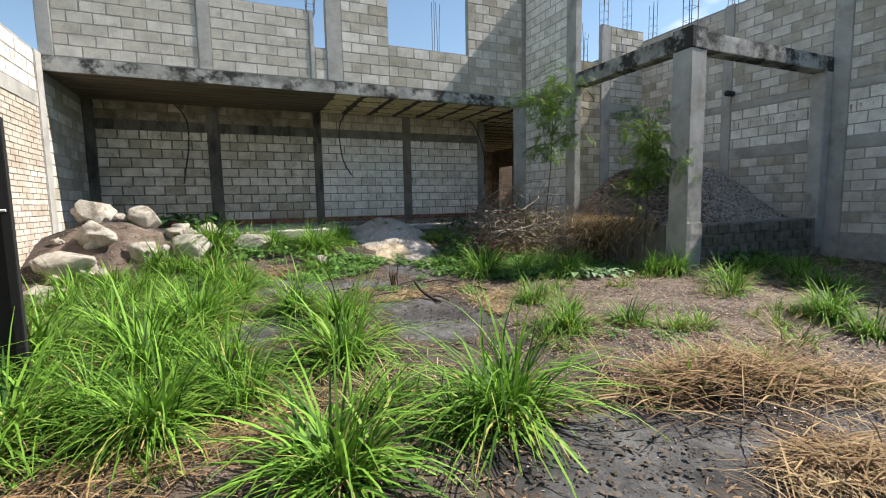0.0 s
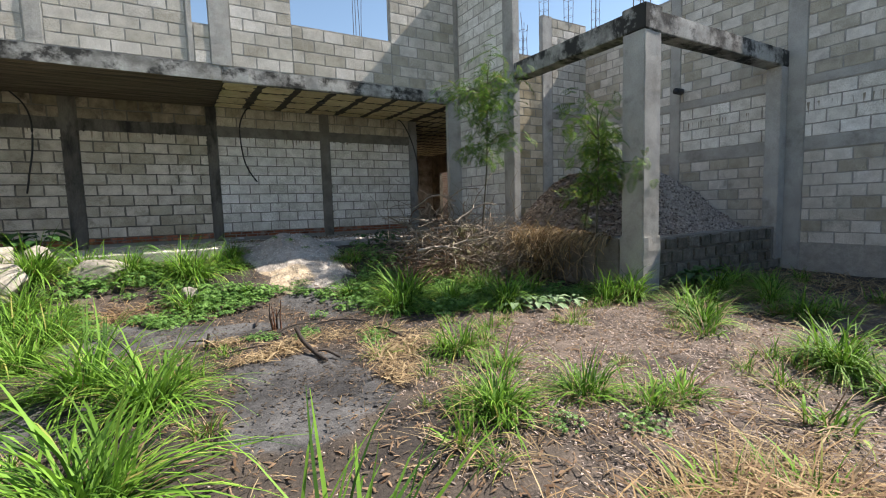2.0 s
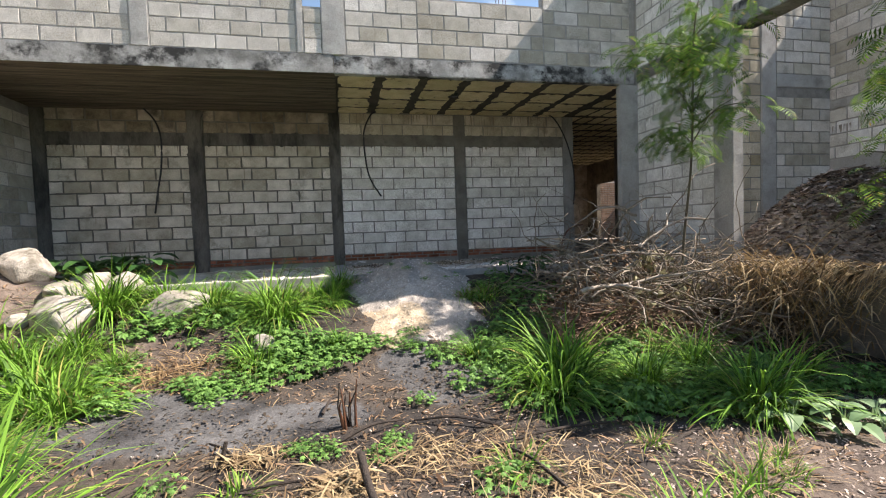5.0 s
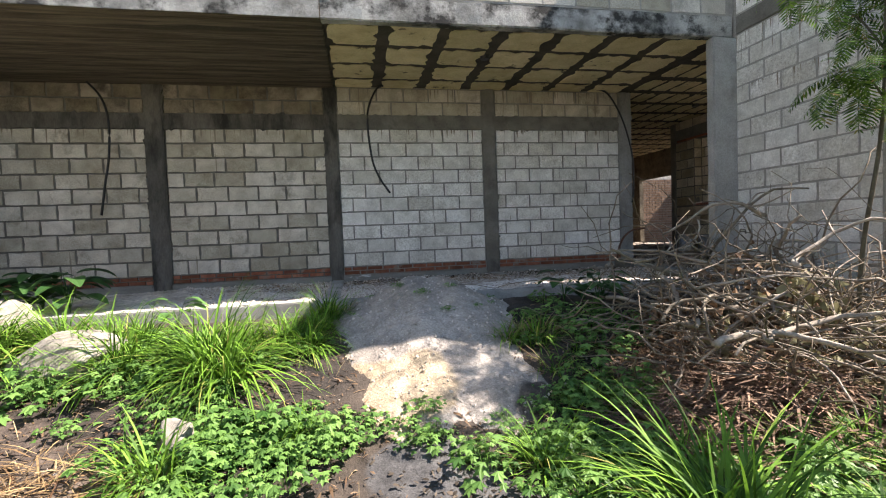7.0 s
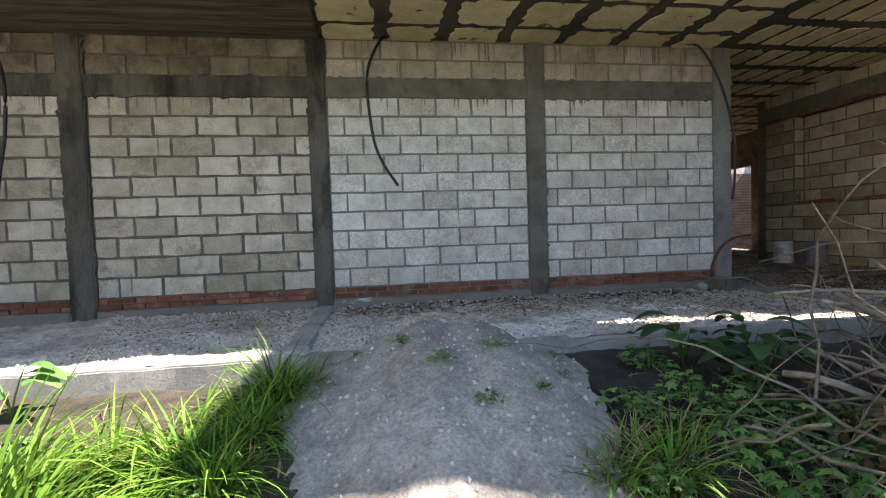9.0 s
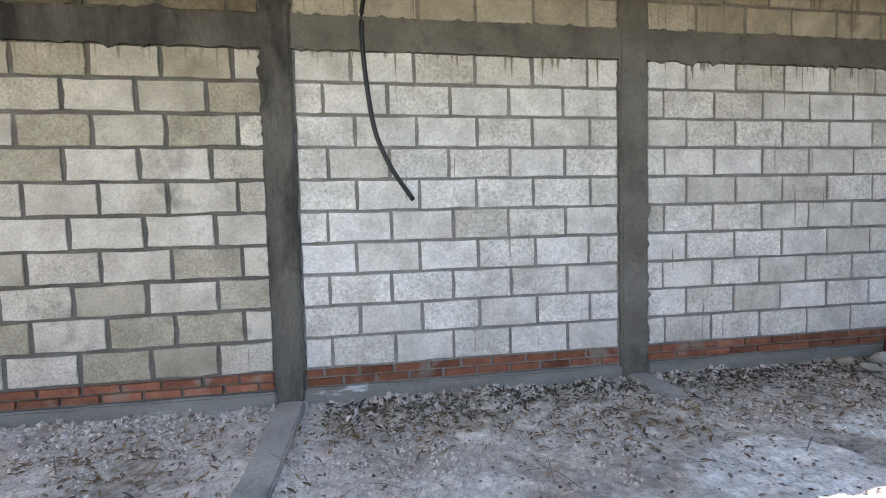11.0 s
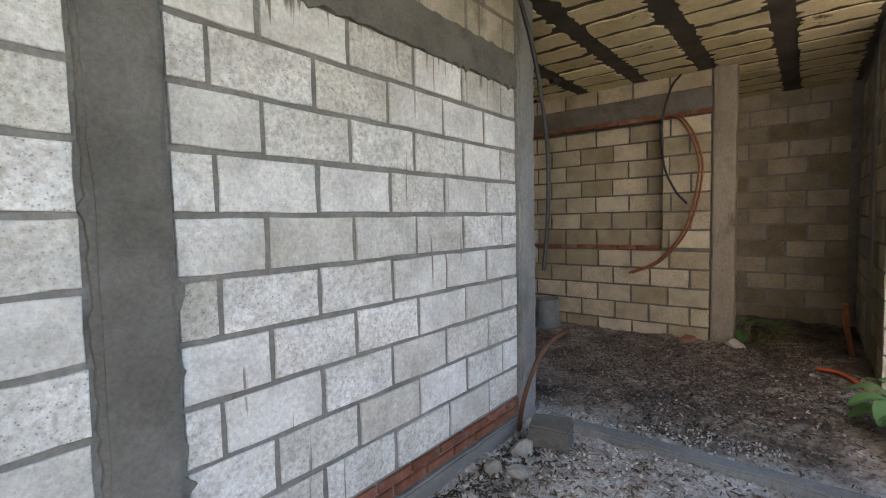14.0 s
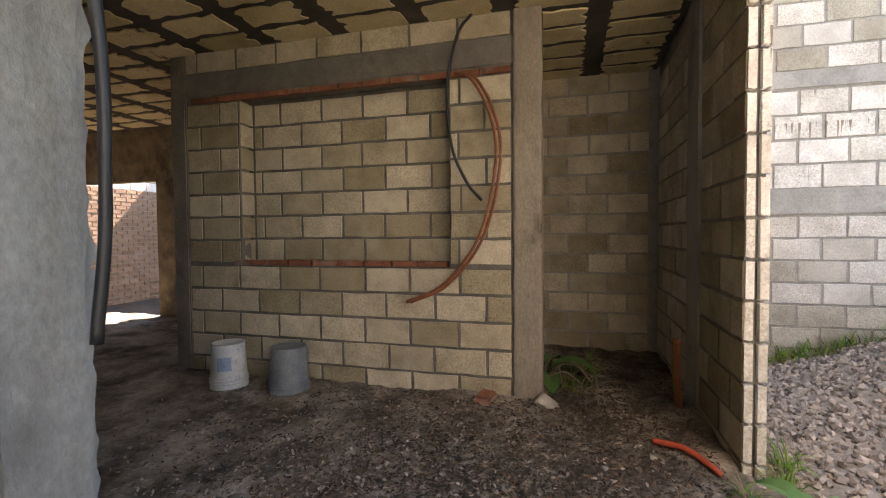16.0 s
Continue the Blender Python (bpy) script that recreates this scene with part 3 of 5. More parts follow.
lay(up, "y", YS + 0.02, -1, 1.8, 2.05, 4.11, 3, B_GREY, 0.215, 0.41)
lay(up, "y", YS + 0.02, -1, 2.39, 3.46, 4.11, 14, B_GREY, 0.215, 0.41, 0.014)
lay(up, "y", YS + 0.02, -1, 3.46, 5.52, 4.11, 4, B_GREY, 0.222, 0.41, 0.014)
lay(up, "y", YS + 0.02, -1, 5.52, 7.1, 4.11, 14, B_GREY, 0.215, 0.41, 0.014)

# ---- side wall of the court (two storeys) ----
w2 = wall_core("wall_east", "tall pale concrete block wall with end columns", [(XW2 + 0.005, XW2 + 0.15, 8.6, 10.6, 0.1, 6.8)], M_MORTAR_PALE)
column(w2, XW2 - 0.01, XW2 + 0.17, 8.46, 8.76, 0.1, 6.85, M_CONC_PALE)
column(w2, 6.88, XW2 + 0.02, YS - 0.03, YS + 0.10, 0.3, ZC - 0.04, M_CONC_PALE)
column(w2, XW2 - 0.012, XW2 + 0.16, 8.76, YS - 0.03, 3.86, 4.08, M_CONC, "tie_beam")
lay(w2, "x", XW2 + 0.02, -1, 8.77, 10.4, 0.25, 17, B_PALE, 0.212, 0.41)
lay(w2, "x", XW2 + 0.02, -1, 8.77, 10.4, 4.09, 13, B_PALE, 0.212, 0.41)

# ---- partition with the broken end ----
w3 = wall_core("wall_partition", "grey concrete block partition with a broken toothed end", [
    (9.10, 9.96, YW3 + 0.012, YW3 + 0.108, 0.5, 5.32), (9.96, XR, YW3 + 0.012, YW3 + 0.108, 0.5, 6.38)], M_JOINT)
column(w3, 9.92, 10.26, YW3 - 0.012, YW3 + 0.132, 0.5, 6.4, M_CONC_PALE)
column(w3, 10.26, XR, YW3 - 0.01, YW3 + 0.13, 3.95, 4.2, M_CONC_PALE, "tie_beam")
for s, f in ((-1, YW3 + 0.02), (1, YW3 + 0.10)):
    lay(w3, "y", f, s, 9.06, 9.91, 0.55, 22, B_WARM, 0.215, 0.41)
    lay(w3, "y", f, s, 10.27, XR, 0.55, 15, B_GREY, 0.215, 0.41)
    lay(w3, "y", f, s, 10.27, XR, 4.2, 10, B_GREY, 0.215, 0.41)
for y0, y1 in ((YW3 + 0.0, YW3 + 0.054), (YW3 + 0.066, YW3 + 0.12)):
    lay(w3, "x", 9.095, -1, y0, y1, 0.55, 22, B_PALE, 0.215, 0.30, 0.04)

# ---- long boundary wall of the court ----
rw = wall_core("wall_boundary", "high grey concrete block boundary wall", [(XR + 0.012, XR + 0.2, 5.3, 13.75, 0.0, 6.12), (XR + 0.012, XR + 0.2, -5, 5.3, 0.0, 5.3)])
for a, b, z in ((5.3, 5.62, 6.6), (7.75, 8.0, 6.15), (2.0, 2.3, 5.3)):
    column(rw, XR - 0.015, XR + 0.22, a, b, 0.1, z, M_CONC_PALE)
for z0, z1 in ((2.35, 2.6), (3.55, 3.72)):
    column(rw, XR - 0.008, XR + 0.2, 5.62, 10.6, z0, z1, M_CONC_PALE, "tie_beam")
    column(rw, XR - 0.008, XR + 0.2, 2.3, 5.3, z0, z1, M_CONC_PALE, "tie_beam")
for a, b in ((8.0, 10.6), (5.62, 7.75), (2.3, 5.3)):
    lay(rw, "x", XR + 0.02, -1, a, b, 0.62, 8, B_GREY, 0.215, 0.41)
    lay(rw, "x", XR + 0.02, -1, a, b, 2.6, 4, B_PALE, 0.235, 0.41)
    lay(rw, "x", XR + 0.02, -1, a, b, 3.72, 11 if a > 5 else 7, B_GREY, 0.215, 0.41, limit=60)
lay(rw, "x", XR + 0.02, -1, 10.75, 13.6, 0.7, 15, B_WARM, 0.212, 0.41)

# ---- niche wall in the room ----
nw = wall_core("wall_niche", "yellowish concrete block wall with a brick-edged recess", [
    (XN + 0.012, XN + 0.14, 11.93, 12.45, 0.6, ZC), (XN + 0.012, XN + 0.14, 14.4, 15.0, 0.6, ZC),
    (XN + 0.012, XN + 0.14, 12.45, 14.4, 0.6, 1.93), (XN + 0.012, XN + 0.14, 12.45, 14.4, 3.42, ZC), (XN + 0.212, XN + 0.34, 12.3, 14.55, 0.6, ZC)], M_DARKJOINT)
column(nw, XN - 0.02, XN + 0.2, 11.74, 11.95, 0.6, ZC - 0.004, M_CONC_WARM)
column(nw, XN - 0.01, XN + 0.17, 14.97, 15.14, 0.6, ZC - 0.004, M_CONC)
column(nw, XN - 0.012, XN + 0.16, 11.95, 14.97, 3.46, 3.68, M_CONC, "tie_beam")
lay(nw, "x", XN + 0.02, -1, 11.96, 14.97, 0.87, 5, B_WARM, 0.212, 0.41)
lay(nw, "x", XN + 0.02, -1, 11.96, 12.45, 1.95, 7, B_WARM, 0.208, 0.41)
lay(nw, "x", XN + 0.02, -1, 14.4, 14.97, 1.95, 7, B_WARM, 0.208, 0.41, shift=0.5)
lay(nw, "x", XN + 0.22, -1, 12.46, 14.39, 1.96, 7, B_WARM, 0.208, 0.41)
lay(nw, "x", XN + 0.02, -1, 11.96, 14.97, 3.68, 1, B_WARM, 0.19, 0.41)
lay(nw, "x", XN + 0.02, -1, 12.46, 14.45, 1.93, 1, B_BRICK, 0.06, 0.24, 0.05, "brick")
lay(nw, "x", XN + 0.02, -1, 11.96, 14.9, 3.40, 1, B_BRICK, 0.06, 0.24, 0.04, "brick")
for s, f in ((1, 12.44), (-1, 14.41)):
    lay(nw, "y", f, s, XN + 0.02, XN + 0.21, 1.96, 7, B_WARM, 0.208, 0.41, 0.012)

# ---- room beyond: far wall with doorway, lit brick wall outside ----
# Brown tone stands in for part of the room's shade on these walls.
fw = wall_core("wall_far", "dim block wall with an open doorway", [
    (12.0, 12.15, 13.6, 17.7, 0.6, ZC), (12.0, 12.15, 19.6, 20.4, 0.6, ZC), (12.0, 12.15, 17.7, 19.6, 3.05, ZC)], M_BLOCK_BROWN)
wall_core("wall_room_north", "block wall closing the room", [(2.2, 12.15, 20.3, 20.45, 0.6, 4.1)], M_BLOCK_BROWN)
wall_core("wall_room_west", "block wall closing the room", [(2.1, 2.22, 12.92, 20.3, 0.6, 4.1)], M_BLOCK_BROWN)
bw = wall_core("wall_brick", "sunlit old brick wall behind the building", [(12.16, 17.2, 21.02, 21.2, 0.0, 3.9)])
lay(bw, "y", 21.03, -1, 12.3, 17.0, 0.7, 28, B_OLDBRICK, 0.09, 0.26, 0.03, "brick", limit=250)
lay(bw, "y", 21.03, -1, 12.3, 17.0, 3.22, 3, B_PALE, 0.215, 0.41)
# Added out of sight; its height sets the slanting shadow on the brick wall.
wall_core("wall_court_east", "unseen block wall added round the rear court", [(16.4, 16.6, 13.6, 21.0, 0.0, 5.2)], M_BLOCK_GREY)
wall_core("wall_court_south", "unseen block wall added round the rear court", [(12.16, 16.4, 13.6, 13.75, 0.0, 3.9)], M_BLOCK_GREY)

# ---- boundary wall with the lit face ----
lw = wall_core("wall_west", "sunlit whitewashed block boundary wall", [(XL - 0.2, XL - 0.012, -5, 13, 0.0, 4.13)])
column(lw, XL - 0.2, XL + 0.02, 10.1, 10.41, 0.1, 4.13, M_CONC_PALE)
column(lw, XL - 0.2, XL + 0.01, 6.5, 10.1, 3.15, 3.4, M_CONC_PALE, "tie_beam")
lay(lw, "x", XL - 0.02, 1, 6.5, 10.1, 0.3, 31, B_FARBRICK, 0.092, 0.27, name="brick", limit=280)
lay(lw, "x", XL - 0.02, 1, 6.5, 10.1, 3.4, 3, B_PALE, 0.23, 0.41)
lay(lw, "x", XL - 0.02, 1, 10.45, 12.7, 0.75, 14, B_GREY, 0.21, 0.41)
wall_core("wall_south", "block wall behind the gate", [(-3.1, 11.7, -5.2, -5, 0.0, 3.0)], M_BLOCK_GREY)

# ---- pillar and beams of the open court ----
fr = tagged(new("concrete_frame"), "weathered cast concrete pillar and ring beam of an unfinished room", "frame")
column(fr, 7.2, 7.58, 5.55, 5.93, 0.95, 3.94, M_CONC_PALE, "pillar")
column(fr, 7.18, 7.6, 5.53, 5.95, 0.0, 0.97, M_CONC_PALE, "plinth", 0.015)
column(fr, 7.21, 7.52, 5.93, 8.46, 3.95, 4.25, M_SLAB_EDGE, "beam")
column(fr, 7.58, 11.53, 5.58, 5.88, 3.95, 4.25, M_SLAB_EDGE, "beam")
column(fr, 7.19, 7.59, 5.54, 5.94, 3.945, 4.3, M_SLAB_EDGE, "beam_joint")
column(fr, 11.26, 11.52, 5.58, 5.84, 0.3, 3.95, M_CONC_PALE, "pillar")
bs = tagged(part("plinth_wall", rough_box(7.6, 11.5, 5.62, 5.85, 0.0, 0.93, 0.2, 0.02), M_MORTAR), "rubble stone plinth wall", "wall", kind="structure")
lay(bs, "y", 5.64, -1, 7.64, 11.1, 0.1, 4, B_STONE, 0.205, 0.31, 0.06, "stone")
bs2 = tagged(part("plinth_wall", rough_box(7.2, 7.45, 5.97, 8.46, 0.0, 0.93, 0.2, 0.03), M_MORTAR), "rubble stone plinth wall", "wall", kind="structure")


def pile_z(x, y):
    h = 1.3 * math.exp(-((x - 10.0) / 1.6) ** 2 - ((y - 7.7) / 1.45) ** 2) + 0.72 * math.exp(-((x - 8.4) / 0.75) ** 2 - ((y - 8.3) / 0.95) ** 2)
    k = max(0.0, min(1.0, (y - 5.9) / 0.9)) * max(0.0, min(1.0, (x - 7.42) / 0.5))
    return 0.80 + h * k + 0.06 * k + 0.03 * bump_at(x, y, 3.0) + 0.02 * bump_at(x, y, 9.0)


pile = tagged(height_sheet("gravel_pile", steps(7.4, 11.54, 90), steps(5.8, 10.6, 100), pile_z, M_GRAVEL), "heap of grey gravel and rubble on the court floor", "gravel", kind="stuff")


def mound_z(x, y):
    r = math.hypot((x - 3.2) / (1.95 if x < 3.2 else 1.8), (y - 10.45) / (2.45 if y < 10.45 else 1.0))
    h = 1.22 * (1 - math.sqrt(r * r + 0.035))
    return ground_z(3.2, 8.2) - 0.06 + h * 0.86 + 0.05 * bump_at(x, y, 2.4) + 0.022 * bump_at(x, y, 7.0) + 0.012 * bump_at(x, y, 19.0) + 0.03 * noise.noise(Vector((x * 4.5, y * 0.8, 1.0)))


def mound_zone(x, y):
    return patch_at(x, y, ((2.4, 8.7, 0.8, 0.4), (2.0, 9.0, 0.4, 0.4))), patch_at(x, y, ((5.0, 9.3, 0.5, 0.8), (3.8, 8.35, 0.35, 0.3)))


mound = tagged(give_zones(height_sheet("sand_mound", steps(0.6, 6.0, 190), steps(7.0, 11.6, 160), mound_z, M_SAND), mound_zone), "mound of pale sand and soil against the platform", "sand", kind="stuff")


# ---- plants and loose ground ----
M_GRASS = leaf_material("grass", (0.024, 0.075, 0.009), (0.205, 0.40, 0.046), 0.6, 0.25, (0.46, 0.39, 0.13))
M_LEAF = leaf_material("weed_leaves", (0.045, 0.12, 0.025), (0.22, 0.40, 0.10), 0.45, 0.3)
M_FROND = leaf_material("fronds", (0.022, 0.06, 0.014), (0.17, 0.30, 0.045), 0.7, 0.35, (0.30, 0.22, 0.07))
M_STRAW = leaf_material("straw", (0.15, 0.095, 0.05), (0.48, 0.37, 0.21), 0.8, 0.15)
M_DRYLEAF = leaf_material("dry_leaves", (0.12, 0.07, 0.04), (0.34, 0.23, 0.14), 0.8, 0.15)
M_CHIP = leaf_material("pale_chips", (0.07, 0.05, 0.04), (0.56, 0.46, 0.39), 0.9, 0.05)
M_TWIG = material("dry_branch", (0.085, 0.065, 0.047), (0.36, 0.30, 0.23), 9.0, 0.9, 0.5, 60, piece=0.4)
M_BARK = material("green_bark", (0.05, 0.045, 0.03), (0.13, 0.115, 0.075), 9.0, 0.9, 0.5, 60)
R = random.Random(11)


def strips(name, mat, build):
    """One mesh of many blades or leaves: build(verts, faces) fills the two lists."""
    v, f = [], []
    build(v, f)
    me = bpy.data.meshes.new(name)
    me.from_pydata(v, [], f)
    me.materials.append(mat)
    return me


def blade(v, f, base, az, length, lean, droop, width, levels=4):
    d = Vector((math.cos(az), math.sin(az), 0))
    s = Vector((-d.y, d.x, 0))
    p, ang = Vector(base), lean
    b = len(v)
    for k in range(levels + 1):
        t = k / levels
        w = width * (1 - t) ** 0.6 * (0.7 + 0.6 * min(1, t * 3)) if k < levels else 0.0008
        v.extend([tuple(p - s * w), tuple(p + s * w)])
        p = p + (d * math.sin(ang) + Vector((0, 0, 1)) * math.cos(ang)) * (length / levels)
        ang += droop / levels
    for k in range(levels):
        f.append((b + 2 * k, b + 2 * k + 1, b + 2 * k + 3, b + 2 * k + 2))


def tuft_mesh(seed, blades, tall, spread):
    rnd = random.Random(seed)

    def build(v, f):
        for _ in range(blades):
            az, r = rnd.uniform(0, math.tau), rnd.uniform(0, 0.13) * spread
            a2 = az + rnd.gauss(0, 1.0)
            blade(v, f, (math.cos(az) * r, math.sin(az) * r, -0.02), a2, tall * rnd.uniform(0.3, 1.25), rnd.uniform(0.05, 1.2), rnd.uniform(0.7, 2.6), rnd.uniform(0.004, 0.0105), 5)
    return strips("grass_clump", M_GRASS, build)


TUFTS = [tuft_mesh(s, n, h, w) for s, n, h, w in ((1, 330, 0.72, 1.3), (2, 300, 0.66, 1.4), (3, 360, 0.8, 1.5), (4, 220, 0.5, 1.4), (5, 130, 0.34, 1.7), (6, 60, 0.3, 1.2))]


# the trodden line through the yard, kept free of tall clumps
TRACK = [(0.8, 1.05), (1.2, 1.25), (1.5, 1.6), (1.75, 1.85), (1.95, 2.1), (2.0, 2.6), (2.1, 3.1), (2.3, 4.0), (2.5, 5.0), (2.6, 5.6), (2.7, 6.3)]


def dry_mesh(seed):
    """Dead blades lying round the foot of a clump."""
    rnd = random.Random(seed)

    def build(v, f):
        for _ in range(34):
            az, r = rnd.uniform(0, math.tau), rnd.uniform(0.02, 0.15)
            blade(v, f, (math.cos(az) * r, math.sin(az) * r, 0.0), az + rnd.gauss(0, 0.6), rnd.uniform(0.2, 0.5), rnd.uniform(0.7, 1.4), rnd.uniform(0.2, 0.7), rnd.uniform(0.003, 0.006), 4)
    return strips("dead_grass", M_STRAW, build)


DRY = [dry_mesh(s) for s in (51, 52, 53)]


def put_tuft(x, y, size, kind=None, z=None):
    if z is None and any(math.hypot(x - a, y - b) < 0.36 for a, b in TRACK):
        return
    if z is None and size < 0.97 and kind != 0 and patch_at(x, y, MUD) > 0.5:
        return
    if abs(x - 2.75) < 0.55 and 6.3 < y < 10.6 and z is None:
        x += 0.9 if x > 2.75 else -0.9
    me = TUFTS[R.randrange(3) if kind is None else kind]
    ob = new("grass_clump", me)
    ob.matrix_basis = pose(x, y, (ground_z(x, y) if z is None else z) - 0.005, R.uniform(-5, 5), R.uniform(-5, 5), R.uniform(0, 360)) @ Matrix.Scale(size, 4)
    tagged(ob, "clump of long bright green arching grass on soil", "grass", "grass clumps in the yard")
    dead = new("dead_grass", R.choice(DRY))
    dead.parent = ob
    tagged(dead, "dead straw-coloured blades")


# the large clumps, then the middling ones, then seedlings strewn between them
for x, y, s in ((0.42, 2.25, 1.1), (1.52, 2.42, 1.12), (-0.7, 4.2, 1.15), (0.78, 3.9, 1.15), (1.82, 4.05, 0.9), (-1.3, 3.45, 1.15), (-0.5, 3.2, 0.85), (1.0, 5.05, 1.0), (-0.4, 5.2, 1.1), (-1.7, 5.1, 1.2), (4.05, 7.1, 1.0), (1.5, 9.0, 1.0), (-0.4, 9.3, 1.15), (0.6, 5.6, 1.0)):
    put_tuft(x, y, s, R.choice((0, 1, 2)))
for x, y, s in ((3.55, 4.95, 0.9), (3.8, 3.58, 0.85), (3.1, 3.75, 0.7), (1.15, 2.35, 0.75), (3.5, 2.05, 0.6), (6.35, 4.15, 0.95), (6.75, 4.55, 0.9), (6.7, 5.65, 1.0), (6.45, 5.6, 1.0), (6.9, 5.5, 0.9), (6.15, 2.9, 1.0), (5.7, 2.3, 0.9), (5.95, 2.75, 0.8), (5.1, 6.15, 0.95), (5.0, 6.0, 0.7),
                (3.8, 6.75, 0.9), (4.85, 7.5, 0.7), (4.15, 7.6, 0.75), (3.5, 7.85, 0.7), (1.33, 9.25, 1.0), (0.7, 9.2, 1.0), (1.85, 9.6, 0.85), (1.35, 8.1, 0.85), (2.1, 8.35, 0.5), (-0.5, 8.2, 0.95), (-0.3, 7.8, 1.0), (0.3, 9.75, 0.8), (5.9, 6.6, 0.9), (5.3, 7.0, 0.8), (4.55, 6.7, 0.8)):
    put_tuft(x, y, s, R.choice((1, 3, 3)))
for _ in range(84):
    x, y = R.uniform(-2.6, 0.1), R.uniform(3.0, 8.6)
    put_tuft(x, y, R.uniform(0.6, 1.0), R.choice((1, 3, 3, 4)))
for _ in range(14):
    put_tuft(R.uniform(-0.9, 1.6), R.uniform(9.0, 10.35), R.uniform(0.5, 0.85), R.choice((1, 3, 4)))
for x, y, s in ((3.05, 3.6, 1.0), (2.7, 3.5, 0.9), (4.05, 3.2, 0.8), (4.4, 3.2, 0.9), (3.7, 4.4, 0.9), (5.9, 3.9, 1.0), (2.9, 5.7, 0.8), (3.1, 5.9, 0.8), (1.2, 5.5, 0.9), (0.9, 2.9, 1.0), (3.3, 2.3, 1.0), (3.7, 2.1, 1.0), (2.9, 2.3, 0.9), (4.7, 2.4, 1.0), (5.2, 2.9, 0.8)):
    put_tuft(x, y, s, R.choice((4, 5)))
for _ in range(40):
    put_tuft(R.uniform(-2.5, 6.9), R.uniform(1.6, 8.2), R.uniform(0.4, 0.8), 5)
for x, y, s in ((2.05, 9.4, 0.6), (2.1, 9.8, 0.7), (2.15, 10.2, 0.7), (4.6, 6.8, 0.6), (5.2, 7.4, 0.6), (4.7, 7.9, 0.5), (4.3, 8.3, 0.5)):
    put_tuft(x, y, s, R.choice((1, 3)))
for x, y in ((4.2, 9.5), (4.0, 9.2), (4.1, 9.3), (3.75, 9.2), (4.3, 9.0), (4.0, 8.8), (2.3, 10.3), (3.9, 9.4)):
    put_tuft(x, y, R.uniform(0.5, 0.9), R.choice((4, 5)), max(ground_z(x, y), mound_z(x, y)))


def leaf(v, f, at, az, tilt, size, lobes=5, fold=0.12):
    """A lobed leaf: a fan of points round its stalk."""
    m = Matrix.Translation(at) @ Euler((0, tilt, az)).to_matrix().to_4x4()
    b = len(v)
    v.append(tuple(m @ Vector((0, 0, 0))))
    n = lobes * 2 + 1
    for k in range(n):
        a = -2.5 + 5.0 * k / (n - 1)
        r = size * (1.0 if k % 2 else 0.55) * (1 - 0.25 * abs(a) / 2.5)
        v.append(tuple(m @ Vector((size * 0.35 + r * math.cos(a), r * math.sin(a), -fold * abs(math.sin(a)) * size - 0.2 * size * (k % 2)))))
    for k in range(n - 1):
        f.append((b, b + 1 + k, b + 2 + k))


def weed_mesh(seed, leaves, radius, tall, size, lobes):
    rnd = random.Random(seed)

    def build(v, f):
        for _ in range(leaves):
            az, r = rnd.uniform(0, math.tau), radius * math.sqrt(rnd.random())
            z = tall * rnd.uniform(0.25, 1.0) * (1 - 0.5 * r / radius)
            p = Vector((math.cos(az) * r, math.sin(az) * r, z))
            leaf(v, f, p, az + rnd.uniform(-1, 1), rnd.uniform(-0.2, 0.6), size * rnd.uniform(0.6, 1.2), lobes)
            blade(v, f, (p.x * 0.4, p.y * 0.4, -0.02), az, p.z * 1.15 + 0.02, 0.35 * r / radius, 0.2, 0.002, 2)
    return strips("weed", M_LEAF, build)


WEEDS = [weed_mesh(1, 60, 0.24, 0.26, 0.055, 5), weed_mesh(2, 75, 0.30, 0.22, 0.05, 5), weed_mesh(3, 45, 0.2, 0.14, 0.045, 3), weed_mesh(4, 40, 0.26, 0.3, 0.07, 5)]


WEED_V, WEED_F = [], []


def put_weed(x, y, size, kind=None, z=None):
    me = WEEDS[R.randrange(4) if kind is None else kind]
    m = pose(x, y, ground_z(x, y) if z is None else z, 0, 0, R.uniform(0, 360)) @ Matrix.Scale(size, 4)
    base = len(WEED_V)
    WEED_V.extend(tuple(m @ q.co) for q in me.vertices)
    WEED_F.extend(tuple(base + i for i in p.vertices) for p in me.polygons)


for cx, cy, sx, sy, n in ((2.25, 8.3, 0.6, 0.22, 24), (1.6, 8.2, 0.5, 0.3, 16), (3.65, 7.9, 0.45, 0.5, 24), (3.7, 7.0, 0.5, 0.5, 16), (4.5, 7.4, 0.8, 0.4, 34), (5.4, 6.8, 0.7, 0.4, 22), (5.0, 6.3, 0.6, 0.3, 12), (-1.4, 6.2, 0.9, 0.8, 16), (-0.5, 7.7, 0.7, 0.6, 24), (0.3, 8.9, 0.8, 0.5, 20), (1.2, 9.3, 0.7, 0.5, 18), (4.5, 9.5, 0.5, 0.5, 16), (4.6, 8.4, 0.5, 0.5, 20), (4.7, 7.0, 0.35, 0.3, 20), (5.0, 7.4, 0.4, 0.3, 18), (4.35, 6.5, 0.3, 0.25, 12), (1.1, 7.6, 0.35, 0.3, 12), (6.3, 6.3, 0.4, 0.3, 8)):
    for _ in range(n):
        x, y = cx + R.gauss(0, sx * 0.6), cy + R.gauss(0, sy * 0.6)
        put_weed(x, y, R.uniform(0.45, 0.95), None, max(ground_z(x, y), mound_z(x, y)))
